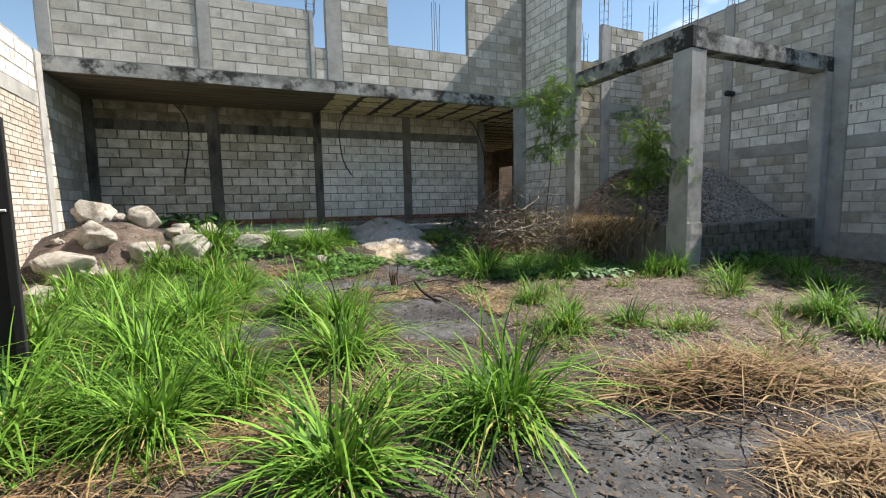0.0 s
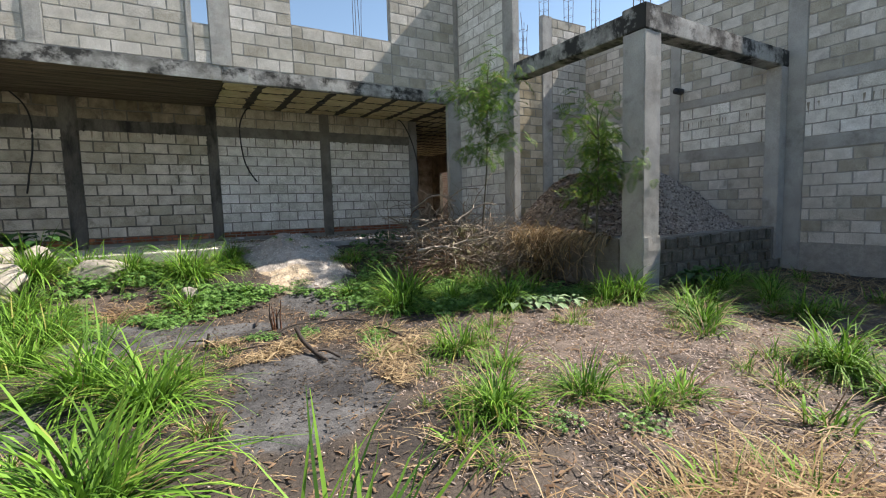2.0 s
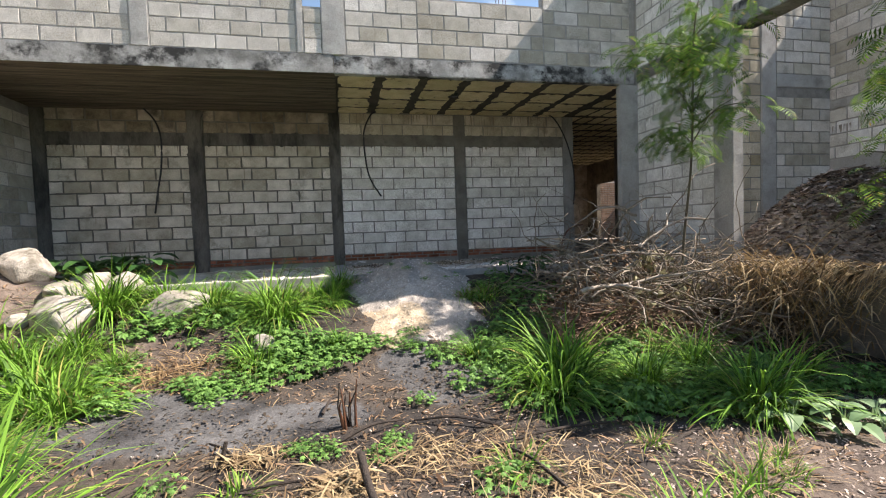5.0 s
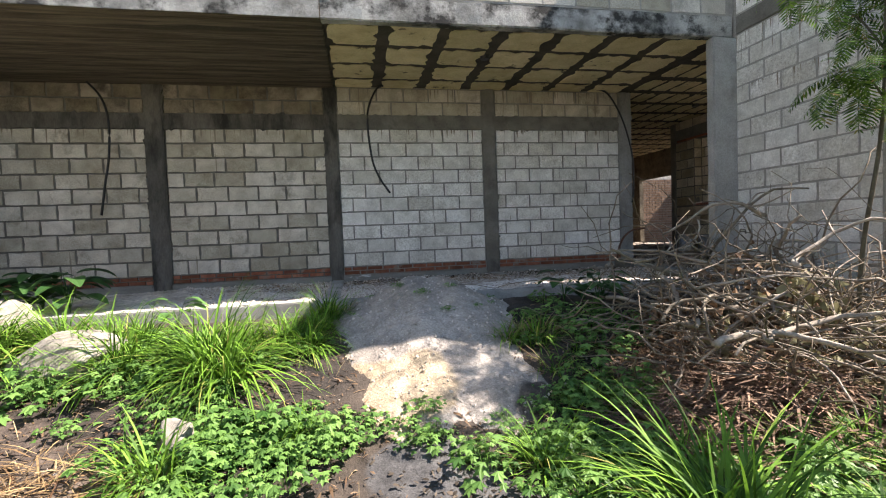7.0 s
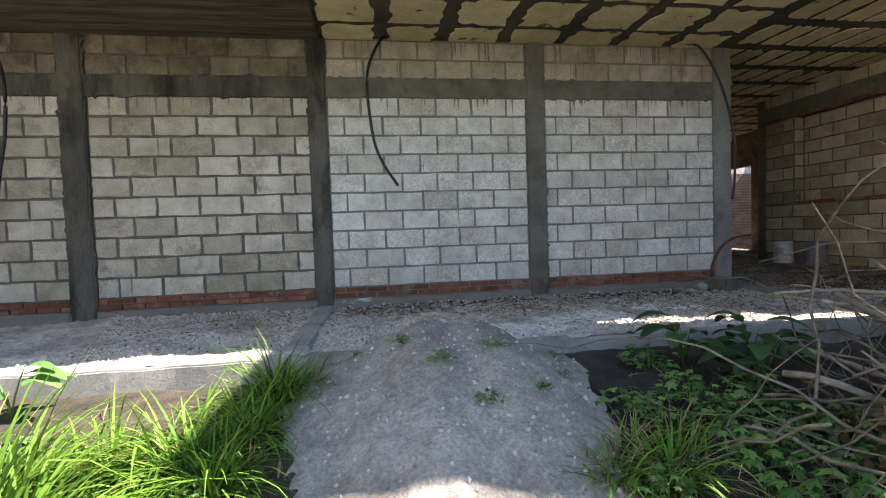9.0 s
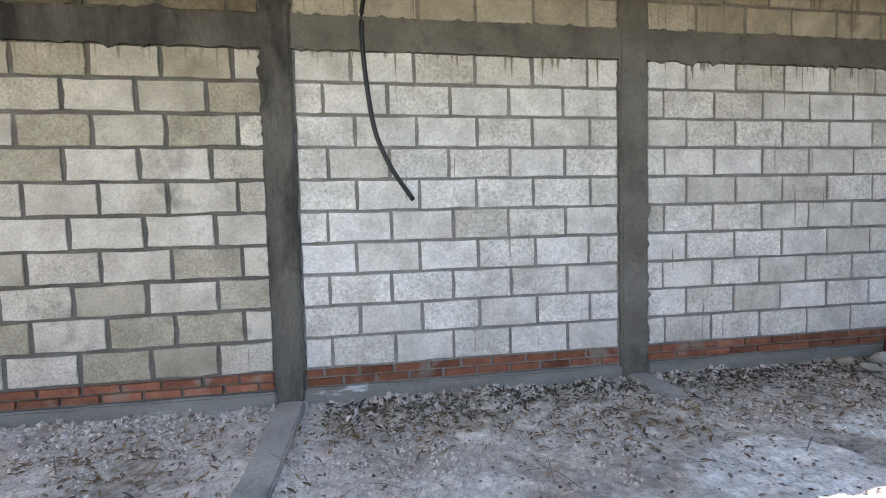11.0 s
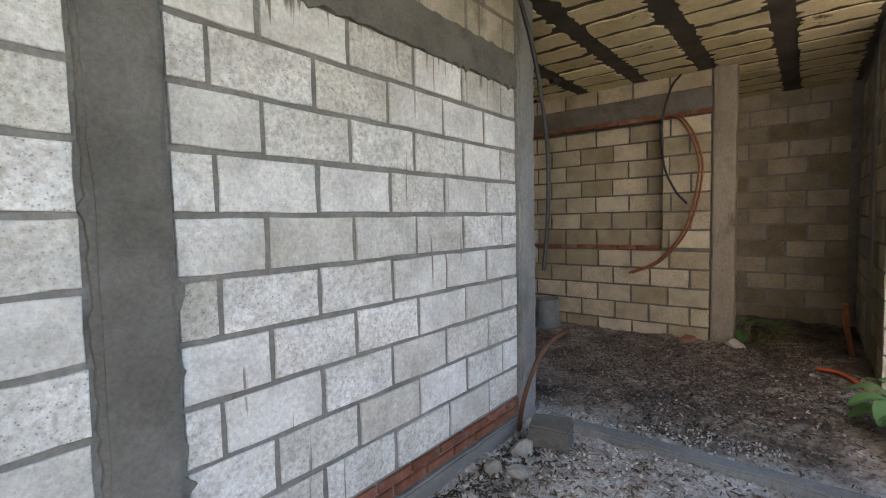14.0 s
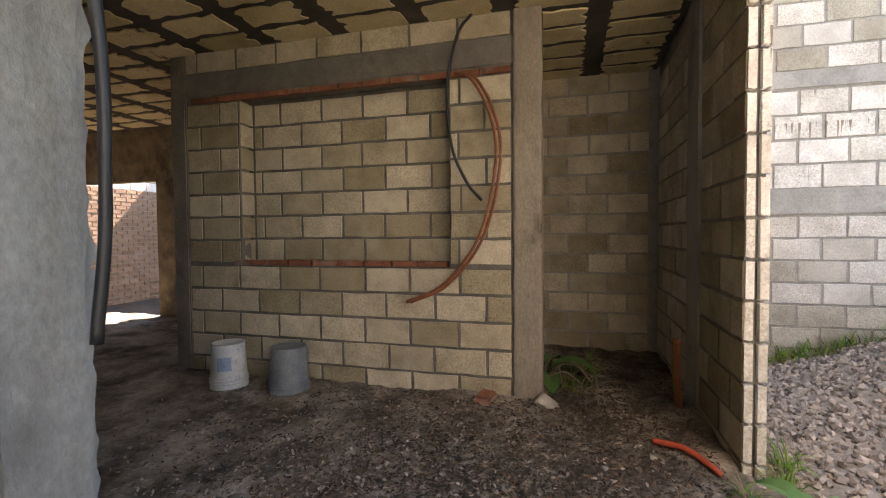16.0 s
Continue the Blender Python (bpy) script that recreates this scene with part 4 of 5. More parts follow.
for x, y in ((2.45, 6.29), (2.5, 6.4), (2.35, 6.2), (1.85, 6.4), (2.05, 6.3), (1.95, 6.35), (3.05, 5.9), (2.95, 5.7), (3.15, 5.8), (0.7, 4.6), (3.3, 3.3), (2.9, 3.9), (3.7, 3.0), (1.2, 6.1)):
    put_weed(x, y, R.uniform(0.3, 0.55), None)
for x, y in ((2.9, 10.2), (3.4, 10.0), (3.6, 9.7), (3.1, 9.9), (2.6, 10.4), (3.9, 10.3), (3.3, 9.6), (2.4, 10.0), (3.8, 9.9)):
    put_weed(x, y, R.uniform(0.25, 0.45), 2, mound_z(x, y))
weeds_me = bpy.data.meshes.new("weeds")
weeds_me.from_pydata(WEED_V, [], WEED_F)
weeds_me.materials.append(M_LEAF)
tagged(new("weeds", weeds_me), "low leafy green weeds with lobed leaves on the soil", "weeds", kind="stuff")


def scatter(name, label, category, mat, count, area, size, lift=0.01, thin=0.15, surface=ground_z, keep=None, up=0.25, along=None):
    """Loose dry bits lying on a surface, one mesh."""
    def build(v, f):
        k = 0
        while k < count:
            x, y = area()
            if keep and not keep(x, y):
                continue
            k += 1
            ln = size * R.uniform(0.4, 1.4)
            az, tl = R.uniform(0, math.tau) if along is None else R.gauss(along, 0.75), R.gauss(0, up)
            d = Vector((math.cos(az) * math.cos(tl), math.sin(az) * math.cos(tl), math.sin(tl))) * ln * 0.5
            s = Vector((-math.sin(az), math.cos(az), R.uniform(-0.5, 0.5))) * ln * thin * R.uniform(0.5, 1.2)
            c = Vector((x, y, surface(x, y) + lift + abs(d.z) + R.uniform(0, lift)))
            b = len(v)
            bend = Vector((0, 0, ln * 0.06))
            v.extend(tuple(q) for q in (c - d - s * 0.5, c - s + bend, c + d - s * 0.3, c + d + s * 0.4, c + s + bend, c - d + s * 0.5))
            f.extend([(b, b + 1, b + 4, b + 5), (b + 1, b + 2, b + 3, b + 4)])
    return tagged(new(name, strips(name, mat, build)), label, category, kind="stuff")


def not_mud(x, y):
    """Bare wet mud keeps free of litter but for a little."""
    return R.random() > 0.94 * patch_at(x, y, MUD)


def around(*spots):
    def pick():
        cx, cy, sx, sy = R.choice(spots)
        return cx + R.gauss(0, sx), cy + R.gauss(0, sy)
    return pick


def over(x0, x1, y0, y1):
    return lambda: (R.uniform(x0, x1), R.uniform(y0, y1))


M_REED = leaf_material("reeds", (0.10, 0.05, 0.028), (0.42, 0.29, 0.14), 0.75, 0.12)


def heap_z(x, y):
    return ground_z(x, y) + 0.13 * math.exp(-((x - 3.1) / 0.6) ** 2 - ((y - 2.05) / 0.35) ** 2)


scatter("reeds", "heap of flattened reddish brown reed stalks", "straw", M_REED, 2000, around((2.7, 2.25, 0.3, 0.16), (3.1, 2.0, 0.35, 0.18), (3.5, 2.05, 0.35, 0.18), (3.8, 1.75, 0.3, 0.16), (2.75, 1.2, 0.2, 0.1)), 0.34, 0.02, 0.012, heap_z, None, 0.22, 2.65)
scatter("straw", "dry golden straw lying on the soil", "straw", M_STRAW, 2000, around((3.3, 2.25, 0.4, 0.16), (3.75, 2.35, 0.4, 0.2), (2.7, 1.15, 0.25, 0.1), (3.9, 1.5, 0.4, 0.3), (9.2, 4.6, 0.9, 0.4)), 0.24, 0.02, 0.016, heap_z)
scatter("reed_litter", "flattened pinkish dry reeds on the soil", "straw", M_REED, 1500, around((-0.4, 2.75, 0.4, 0.22), (-1.0, 2.9, 0.3, 0.3), (0.1, 3.0, 0.3, 0.2), (0.6, 8.0, 0.25, 0.2)), 0.2, 0.006, 0.02)
scatter("straw_tufts", "short broken golden straw on the mud", "straw", M_STRAW, 2000, around((2.75, 4.6, 0.09, 0.12), (3.02, 5.15, 0.13, 0.1), (3.25, 5.35, 0.14, 0.12), (1.75, 5.6, 0.13, 0.06), (2.07, 5.75, 0.13, 0.07), (2.15, 5.92, 0.08, 0.05), (1.6, 6.3, 0.1, 0.06), (0.5, 8.0, 0.25, 0.15), (2.85, 4.9, 0.1, 0.15)), 0.12, 0.02, 0.04)
scatter("dry_litter", "brown dry grass litter on the soil", "litter", M_DRYLEAF, 11000, over(-2.8, 7.1, 0.2, 9.5), 0.07, 0.004, 0.10, ground_z, lambda x, y: not_mud(x, y))
scatter("straw_litter", "scattered dry stalks on the soil", "litter", M_STRAW, 3200, over(-2.8, 7.1, 0.2, 10.2), 0.10, 0.004, 0.03, ground_z, lambda x, y: not_mud(x, y))
scatter("wood_chips", "pale chips and leaf crumbs on the soil", "litter", M_CHIP, 15000, around((4.6, 4.6, 0.9, 0.8), (5.2, 3.6, 1.0, 0.8), (4.0, 3.2, 0.7, 0.7), (5.8, 5.0, 0.7, 0.6)), 0.024, 0.003, 0.2, ground_z, not_mud)
scatter("floor_litter", "leaf crumbs and twigs on the dirt floor", "litter", M_DRYLEAF, 5200, around((8.6, 11.8, 0.9, 0.6), (8.8, 12.8, 0.6, 0.7), (8.0, 12.0, 0.7, 0.5), (6.6, 11.8, 0.8, 0.5), (9.0, 11.2, 0.5, 0.3)), 0.027, 0.003, 0.2, floor_z, lambda x, y: 5 < x < 9.75 and 10.75 < y < 14.5)
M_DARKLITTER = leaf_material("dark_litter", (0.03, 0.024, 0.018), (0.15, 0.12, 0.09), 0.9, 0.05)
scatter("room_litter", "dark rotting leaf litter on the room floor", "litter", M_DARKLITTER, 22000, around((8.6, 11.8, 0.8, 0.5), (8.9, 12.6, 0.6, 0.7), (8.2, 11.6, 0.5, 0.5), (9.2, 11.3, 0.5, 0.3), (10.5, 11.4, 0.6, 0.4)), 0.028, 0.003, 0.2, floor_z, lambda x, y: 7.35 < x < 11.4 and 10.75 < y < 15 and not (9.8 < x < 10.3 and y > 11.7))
scatter("pile_litter", "dry brown leaves on the gravel heap", "litter", M_CHIP, 9000, around((8.2, 8.2, 0.5, 0.7), (8.3, 7.2, 0.5, 0.6), (8.6, 8.6, 0.5, 0.5)), 0.07, 0.02, 0.3, pile_z, lambda x, y: 7.5 < x < 9.8 and 6 < y < 9.8)
scatter("floor_chips", "pale crumbs of mortar on the dirt floor", "litter", M_CHIP, 3000, over(0.5, 9.7, 10.8, 12.6), 0.022, 0.003, 0.4, floor_z)
scatter("room_chips", "pale leaf crumbs and chips on the room floor", "litter", M_CHIP, 6000, around((8.6, 11.9, 0.8, 0.6), (8.9, 12.8, 0.6, 0.7), (8.0, 12.6, 0.5, 0.6)), 0.024, 0.006, 0.25, floor_z, lambda x, y: 7.35 < x < 9.75 and 10.75 < y < 15)
scatter("floor_twigs", "thin dry twigs on the dirt floor", "litter", M_TWIG, 260, over(1.0, 9.6, 10.9, 12.5), 0.22, 0.006, 0.012, floor_z, None, 0.05)


def stones(name, label, mat, count, area, size, surface, keep=None):
    """Loose stones, each a rough wedge-shaped lump, in one mesh."""
    def build(v, f):
        k = 0
        while k < count:
            x, y = area()
            if keep and not keep(x, y):
                continue
            k += 1
            s = size * R.uniform(0.45, 1.5)
            b = len(v)
            rot = Euler((R.uniform(0, 6), R.uniform(0, 6), R.uniform(0, 6))).to_matrix()
            for q in ((1, 0, 0), (-1, 0, 0), (0, 1, 0), (0, -1, 0), (0, 0, 0.7), (0, 0, -0.7)):
                p = rot @ (Vector(q) * s * R.uniform(0.6, 1.1))
                v.append((x + p.x, y + p.y, surface(x, y) + p.z + s * 0.25))
            for t in ((0, 2, 4), (2, 1, 4), (1, 3, 4), (3, 0, 4), (2, 0, 5), (1, 2, 5), (3, 1, 5), (0, 3, 5)):
                f.append(tuple(b + i for i in t))
    return tagged(new(name, strips(name, mat, build)), label, "gravel", kind="stuff")


M_CLOD = leaf_material("clods", (0.34, 0.29, 0.24), (0.72, 0.66, 0.59), 0.95, 0.0)
M_PEBBLE = leaf_material("pebbles", (0.12, 0.097, 0.083), (0.52, 0.45, 0.40), 0.9, 0.0)
stones("loose_gravel", "loose grey and pale gravel on the heap", M_PEBBLE, 16000, over(7.5, 11.5, 5.9, 10.5), 0.024, pile_z)
stones("yard_pebbles", "small stones on the soil", M_PEBBLE, 1500, over(-2.7, 7.0, 0.3, 9.5), 0.012, ground_z, not_mud)
stones("floor_pebbles", "small stones on the dirt floor", M_PEBBLE, 1500, over(0.5, 9.7, 10.8, 14.5), 0.012, floor_z)
stones("floor_clods", "crumbly clods of dry earth on the floor", M_CLOD, 9000, over(0.3, 7.6, 10.75, 12.65), 0.012, floor_z, lambda x, y: bump_at(x, y, 1.9) + 0.5 * bump_at(x, y, 5.0) > -0.05)
stones("base_rubble", "crumbled mortar and rubble along the wall foot", M_CLOD, 900, lambda: (R.uniform(0.0, 7.0), 12.7 - abs(R.gauss(0, 0.13))), 0.022, floor_z)
stones("mound_clods", "crumbly clods of earth on the mound", M_CLOD, 700, over(1.6, 4.9, 8.2, 11.2), 0.014, mound_z, lambda x, y: mound_z(x, y) > ground_z(x, y))


# ---- rocks ----
def rock(x, y, z, sx, sy, sz, seed, label="pale rough limestone boulder on the soil"):
    bm = bmesh.new()
    bmesh.ops.create_icosphere(bm, subdivisions=4, radius=1)
    off = Vector((seed * 3.1, seed * 1.7, 0))
    rnd = random.Random(seed)
    facets = [Vector((rnd.gauss(0, 1), rnd.gauss(0, 1), rnd.gauss(0.25, 0.7))).normalized() for _ in range(11)]
    for vv in bm.verts:
        p = vv.co.copy()
        k = 1 + 0.5 * noise.noise(p * 1.1 + off) + 0.22 * noise.noise(p * 2.6 + off) + 0.09 * noise.noise(p * 7 + off) + 0.03 * noise.noise(p * 18 + off)
        c = p * k
        for q in facets:
            d = c.dot(q) - 0.66
            if d > 0:
                c -= q * d * 0.93
        vv.co = Vector((c.x * sx, c.y * sy, c.z * sz))
    ob = part("boulder", bm, M_ROCK, None, smooth=True)
    ob.matrix_basis = pose(x, y, z, 0, 0, seed * 47)
    return tagged(ob, label, "rock", "boulders beside the platform")


for i, (x, y, dz, sx, sy, sz) in enumerate(((-2.2, 9.8, 0.16, 0.30, 0.28, 0.30), (-1.45, 9.8, 0.12, 0.34, 0.28, 0.24), (-0.95, 9.5, 0.06, 0.26, 0.24, 0.16), (-2.35, 8.5, 0.12, 0.42, 0.34, 0.24), (-1.35, 8.8, 0.10, 0.26, 0.22, 0.2),
                                          (-2.4, 7.7, 0.08, 0.28, 0.25, 0.18), (-2.05, 9.05, 0.12, 0.4, 0.3, 0.22), (0.3, 9.4, 0.09, 0.46, 0.32, 0.22), (-0.5, 9.9, 0.10, 0.24, 0.2, 0.2), (-0.95, 10.25, 0.1, 0.28, 0.2, 0.18), (-0.7, 9.0, 0.10, 0.42, 0.34, 0.30), (1.4, 8.3, 0.05, 0.13, 0.12, 0.12))):
    rock(x, y, ground_z(x, y) + dz, sx, sy, sz, i + 1)
for i in range(26):
    x, y, k = R.uniform(-2.7, -0.5), R.uniform(7.4, 10.3), R.uniform(0.06, 0.15)
    rock(x, y, ground_z(x, y) + k * 0.4, k * 1.2, k, k * 0.8, 60 + i, "small broken limestone rock on the soil")


# ---- brush pile ----
brush = thing("brush_pile", "heap of cut dry branches with withered leaves", "branches", (5.7, 8.7, ground_z(5.7, 8.7)))
RB = random.Random(5)
for i in range(420):
    a, r = RB.uniform(0, math.tau), RB.random() ** 0.6
    if i < 270:
        p = Vector((5.75 + math.cos(a) * r * 1.25, 8.7 + math.sin(a) * r * 0.95, 0))
    else:
        p = Vector((6.4 + math.cos(a) * r * 0.75, 7.9 + math.sin(a) * r * 0.8, 0))
    p.z = ground_z(p.x, p.y) + 0.05 + RB.uniform(0, 1.1) * (1.1 - r)
    d = Vector((RB.gauss(0, 1), RB.gauss(0, 0.7), RB.gauss(0.14, 0.32))).normalized()
    ln, pts = RB.uniform(0.8, 2.2), []
    q = p - d * ln * 0.35
    for k in range(12):
        q.z = max(q.z, ground_z(q.x, q.y) + 0.02)
        pts.append(q.copy())
        d = (d + Vector((RB.gauss(0, 0.42), RB.gauss(0, 0.42), RB.gauss(0.0, 0.3)))).normalized()
        q = q + d * ln / 11
    pts = [w for w in pts if w.x < 7.05]
    if len(pts) < 3:
        continue
    bm = bmesh.new()
    tube(bm, pts, RB.choice((0.004, 0.005, 0.006, 0.007, 0.009, 0.012)), 5, 0.35)
    under(part("branch", bm, M_TWIG, None, smooth=True), brush)


# thick bare limbs lying on top of the heap
M_LIMB = material("bare_limb", (0.15, 0.12, 0.092), (0.50, 0.44, 0.36), 7.0, 0.85, 0.5, 50, piece=0.35)
for i in range(64):
    a, r = RB.uniform(0, math.tau), RB.random() ** 0.6
    p = Vector((5.75 + math.cos(a) * r * 1.1, 8.75 + math.sin(a) * r * 0.8, 0))
    p.z = ground_z(p.x, p.y) + 0.25 + RB.uniform(0.2, 1.0) * (1.15 - r)
    a = RB.uniform(0, math.tau)
    d = Vector((math.cos(a), math.sin(a) * 0.7, RB.gauss(0.02, 0.22))).normalized()
    ln, thick, pts = RB.uniform(0.9, 2.0), RB.choice((0.008, 0.010, 0.012, 0.015, 0.02, 0.026)), []
    bend = Vector((RB.gauss(0, 0.22), RB.gauss(0, 0.22), RB.gauss(-0.05, 0.1)))
    q = p - d * ln * 0.4
    for k in range(14):
        q.z = min(max(q.z, ground_z(q.x, q.y) + 0.03), ground_z(q.x, q.y) + 1.3)
        pts.append(q.copy())
        d = (d + bend + Vector((RB.gauss(0, 0.16), RB.gauss(0, 0.16), RB.gauss(0, 0.13)))).normalized()
        q = q + d * ln / 13
    pts = [w for w in pts if 4.3 < w.x < 7.05 and w.y < 9.95]
    if len(pts) < 5:
        continue
    bm = bmesh.new()
    tube(bm, pts, thick, 6, 0.45)
    for _ in range(2):
        k = RB.randrange(2, len(pts) - 2)
        tw = [pts[k] + (pts[k + 1] - pts[k]) * 0.5 * t + Vector((RB.gauss(0, 0.02), RB.gauss(0, 0.02), 0.0)) for t in (0, 1)]
        sd = Vector((RB.gauss(0, 1), RB.gauss(0, 1), RB.gauss(0.3, 0.5))).normalized()
        tube(bm, smooth_path([tw[0], tw[1] + sd * 0.16, tw[1] + sd * 0.36 + Vector((0, 0, RB.gauss(0, 0.08)))], 4), thick * 0.5, 5, 0.4)
    under(part("limb", bm, M_LIMB, None, "pale bare limb", smooth=True), brush)


def withered(v, f):
    for _ in range(1500):
        a, r = RB.uniform(0, math.tau), math.sqrt(RB.random())
        x, y = 5.7 + math.cos(a) * r * 1.2, 8.6 + math.sin(a) * r * 0.95
        z = ground_z(x, y) + RB.random() ** 1.7 * 1.1 * (1.05 - r)
        leaf(v, f, Vector((x, y, z)), RB.uniform(0, 6.3), RB.uniform(-1.3, 1.3), RB.uniform(0.018, 0.05), 3, 0.9)
    for _ in range(2600):
        a, r = RB.uniform(0, math.tau), math.sqrt(RB.random())
        x, y = 5.65 + math.cos(a) * r * 1.35, 8.3 + math.sin(a) * r * 0.95
        z = ground_z(x, y) + RB.random() * 0.42 * (1.05 - r)
        blade(v, f, (x, y, z), RB.uniform(0, 6.3), RB.uniform(0.15, 0.5), RB.uniform(0.9, 1.7), RB.uniform(0, 0.8), 0.004, 3)


def big_withered(v, f):
    for _ in range(240):
        a, r = RB.uniform(0, math.tau), math.sqrt(RB.random())
        x, y = 6.0 + math.cos(a) * r * 0.9, 8.4 + math.sin(a) * r * 0.7
        z = ground_z(x, y) + 0.2 + RB.random() * 0.75 * (1.05 - r)
        leaf(v, f, Vector((x, y, z)), RB.uniform(0, 6.3), RB.uniform(0.5, 1.5), RB.uniform(0.05, 0.1), 3, 0.7)


def leaf_mat(v, f):
    for _ in range(3800):
        a, r = RB.uniform(0, math.tau), math.sqrt(RB.random())
        x, y = 5.3 + math.cos(a) * r * 1.1, 7.95 + math.sin(a) * r * 0.65
        z = ground_z(x, y) + 0.02 + RB.random() * 0.34 * (1.1 - r)
        blade(v, f, (x, y, z), RB.gauss(3.4, 1.1), RB.uniform(0.2, 0.5), RB.uniform(1.2, 1.75), RB.uniform(-0.2, 0.5), RB.uniform(0.004, 0.010), 3)


M_WILT = leaf_material("wilted_leaves", (0.16, 0.15, 0.07), (0.46, 0.44, 0.27), 0.7, 0.25)
M_MAT = leaf_material("brown_leaf_mat", (0.08, 0.05, 0.035), (0.42, 0.28, 0.19), 0.75, 0.1)
under(new("wilted_leaves", strips("wilted_leaves", M_WILT, big_withered)), brush)
under(new("leaf_mat", strips("leaf_mat", M_MAT, leaf_mat)), brush)
under(new("withered_leaves", strips("withered_leaves", M_DRYLEAF, withered)), brush)


def dry_clump(v, f):
    for _ in range(520):
        x, y = min(7.1, 6.8 + RB.gauss(0, 0.2)), 7.4 + RB.gauss(0, 0.45)
        blade(v, f, (x, y, ground_z(x, y) + RB.uniform(0.05, 0.8)), RB.uniform(2.4, 5.2), RB.uniform(0.4, 0.95), RB.uniform(0.3, 1.3), RB.uniform(0.9, 2.2), 0.007, 4)
    for _ in range(420):
        y = RB.uniform(6.1, 8.2)
        blade(v, f, (7.2 + RB.uniform(-0.03, 0.06), y, 0.92), RB.uniform(2.6, 3.7), RB.uniform(0.4, 0.9), RB.uniform(0.9, 1.4), RB.uniform(1.3, 2.0), 0.007, 4)


dry_ob = new("dry_grass", strips("dry_grass", M_STRAW, dry_clump))
tagged(dry_ob, "withered straw hanging over the plinth wall", "dry grass", kind="stuff")


# ---- young trees ----
def frond(v, f, at, az, pitch, length):
    """A feathery compound leaf: leaflets in pairs along a drooping stalk."""
    d = Vector((math.cos(az), math.sin(az), 0))
    s = Vector((-d.y, d.x, 0))
    n, p, ang = 13, Vector(at), pitch
    for k in range(n):
        step = (d * math.cos(ang) + Vector((0, 0, math.sin(ang)))) * length / n
        b = len(v)
        v.extend(tuple(q) for q in (p - s * 0.002, p + s * 0.002, p + step + s * 0.002, p + step - s * 0.002))
        f.append((b, b + 1, b + 2, b + 3))
        w = length * 0.27 * math.sin(math.pi * (k + 1.2) / (n + 1.6))
        for e in (-1, 1):
            b = len(v)
            tip = p + s * e * w + step * 0.9 - Vector((0, 0, w * 0.3))
            wide = step * 0.34
            v.extend(tuple(q) for q in (p, (p + tip) / 2 - wide, tip, (p + tip) / 2 + wide))
            f.append((b, b + 1, b + 2, b + 3))
        p = p + step
        ang -= 0.11


def young_tree(x, y, top, crown, spread, seed, count, lean=(0, 0), label=""):
    rnd = random.Random(seed)
    z0 = ground_z(x, y)
    tree = thing("young_tree", label, "tree", (x, y, z0))
    bm = bmesh.new()
    trunk = smooth_path([(x, y, z0 - 0.05), (x + 0.05 + lean[0] * 0.3, y + 0.03, z0 + 1.0), (x + lean[0] * 0.7, y - 0.04 + lean[1] * 0.6, z0 + 2.0), (x + lean[0], y + lean[1], top - 0.2)], 8)
    tube(bm, trunk, 0.022, 6, 0.35)
    tips = []
    for _ in range(12):
        t = rnd.uniform(0.5, 1.0)
        p = trunk[int(t * (len(trunk) - 1))]
        if p.z < crown:
            p = trunk[-rnd.randrange(1, 9)]
        az, ln = rnd.uniform(0, math.tau), spread * rnd.uniform(0.4, 1.0)
        e = p + Vector((math.cos(az) * ln, math.sin(az) * ln, rnd.uniform(-0.15, 0.5)))
        mid = (p + e) / 2 + Vector((0, 0, 0.1))
        tube(bm, smooth_path([p, mid, e], 4), 0.009, 4, 0.4)
        tips += [e, mid, p]
    under(part("trunk", bm, M_BARK, None, smooth=True), tree)

    def build(v, f):
        for _ in range(int(count * 1.9)):
            p = rnd.choice(tips) + Vector((rnd.gauss(0, 0.1), rnd.gauss(0, 0.1), rnd.gauss(0, 0.12)))
            frond(v, f, p, rnd.uniform(0, math.tau), rnd.uniform(-0.5, 0.6), rnd.uniform(0.2, 0.4))
    under(new("crown", strips("crown", M_FROND, build)), tree)


young_tree(6.15, 8.2, 3.85, 2.3, 0.8, 3, 170, (0.15, -0.1), "slender young tree with feathery green leaves")
young_tree(6.92, 6.2, 3.2, 1.7, 0.8, 8, 120, (0.1, 0.05), "slender young tree with feathery leaves beside the pillar")
young_tree(7.05, 6.6, 2.7, 1.6, 0.55, 9, 55, (0.25, -0.3), "thin young tree with feathery leaves beside the pillar")

# ---- fixtures: hoses, rods, buckets, rubble ----
M_BLACK = material("black_plastic", (0.008, 0.008, 0.009), (0.02, 0.02, 0.021), 9, 0.45, 0.1, 80)
M_ORANGE = material("orange_conduit", (0.15, 0.05, 0.022), (0.29, 0.10, 0.04), 9, 0.55, 0.2, 80)
M_BROWN = material("brown_conduit", (0.06, 0.028, 0.016), (0.15, 0.062, 0.03), 9, 0.55, 0.2, 80)
M_CHAR = material("charred_wood", (0.015, 0.012, 0.010), (0.06, 0.045, 0.035), 14, 0.9, 0.8, 60)
M_RED = material("red_pipe", (0.42, 0.07, 0.035), (0.55, 0.10, 0.05), 9, 0.5, 0.2, 80)
M_STEEL = material("rusty_steel", (0.05, 0.04, 0.035), (0.14, 0.10, 0.08), 20, 0.7, 0.3, 90)
M_BUCKET = material("grey_plastic", (0.13, 0.15, 0.16), (0.24, 0.26, 0.27), 5, 0.55, 0.2, 60, stain=(0.35, 0.34, 0.32), stain_scale=6, stain_at=(0.6, 0.7))
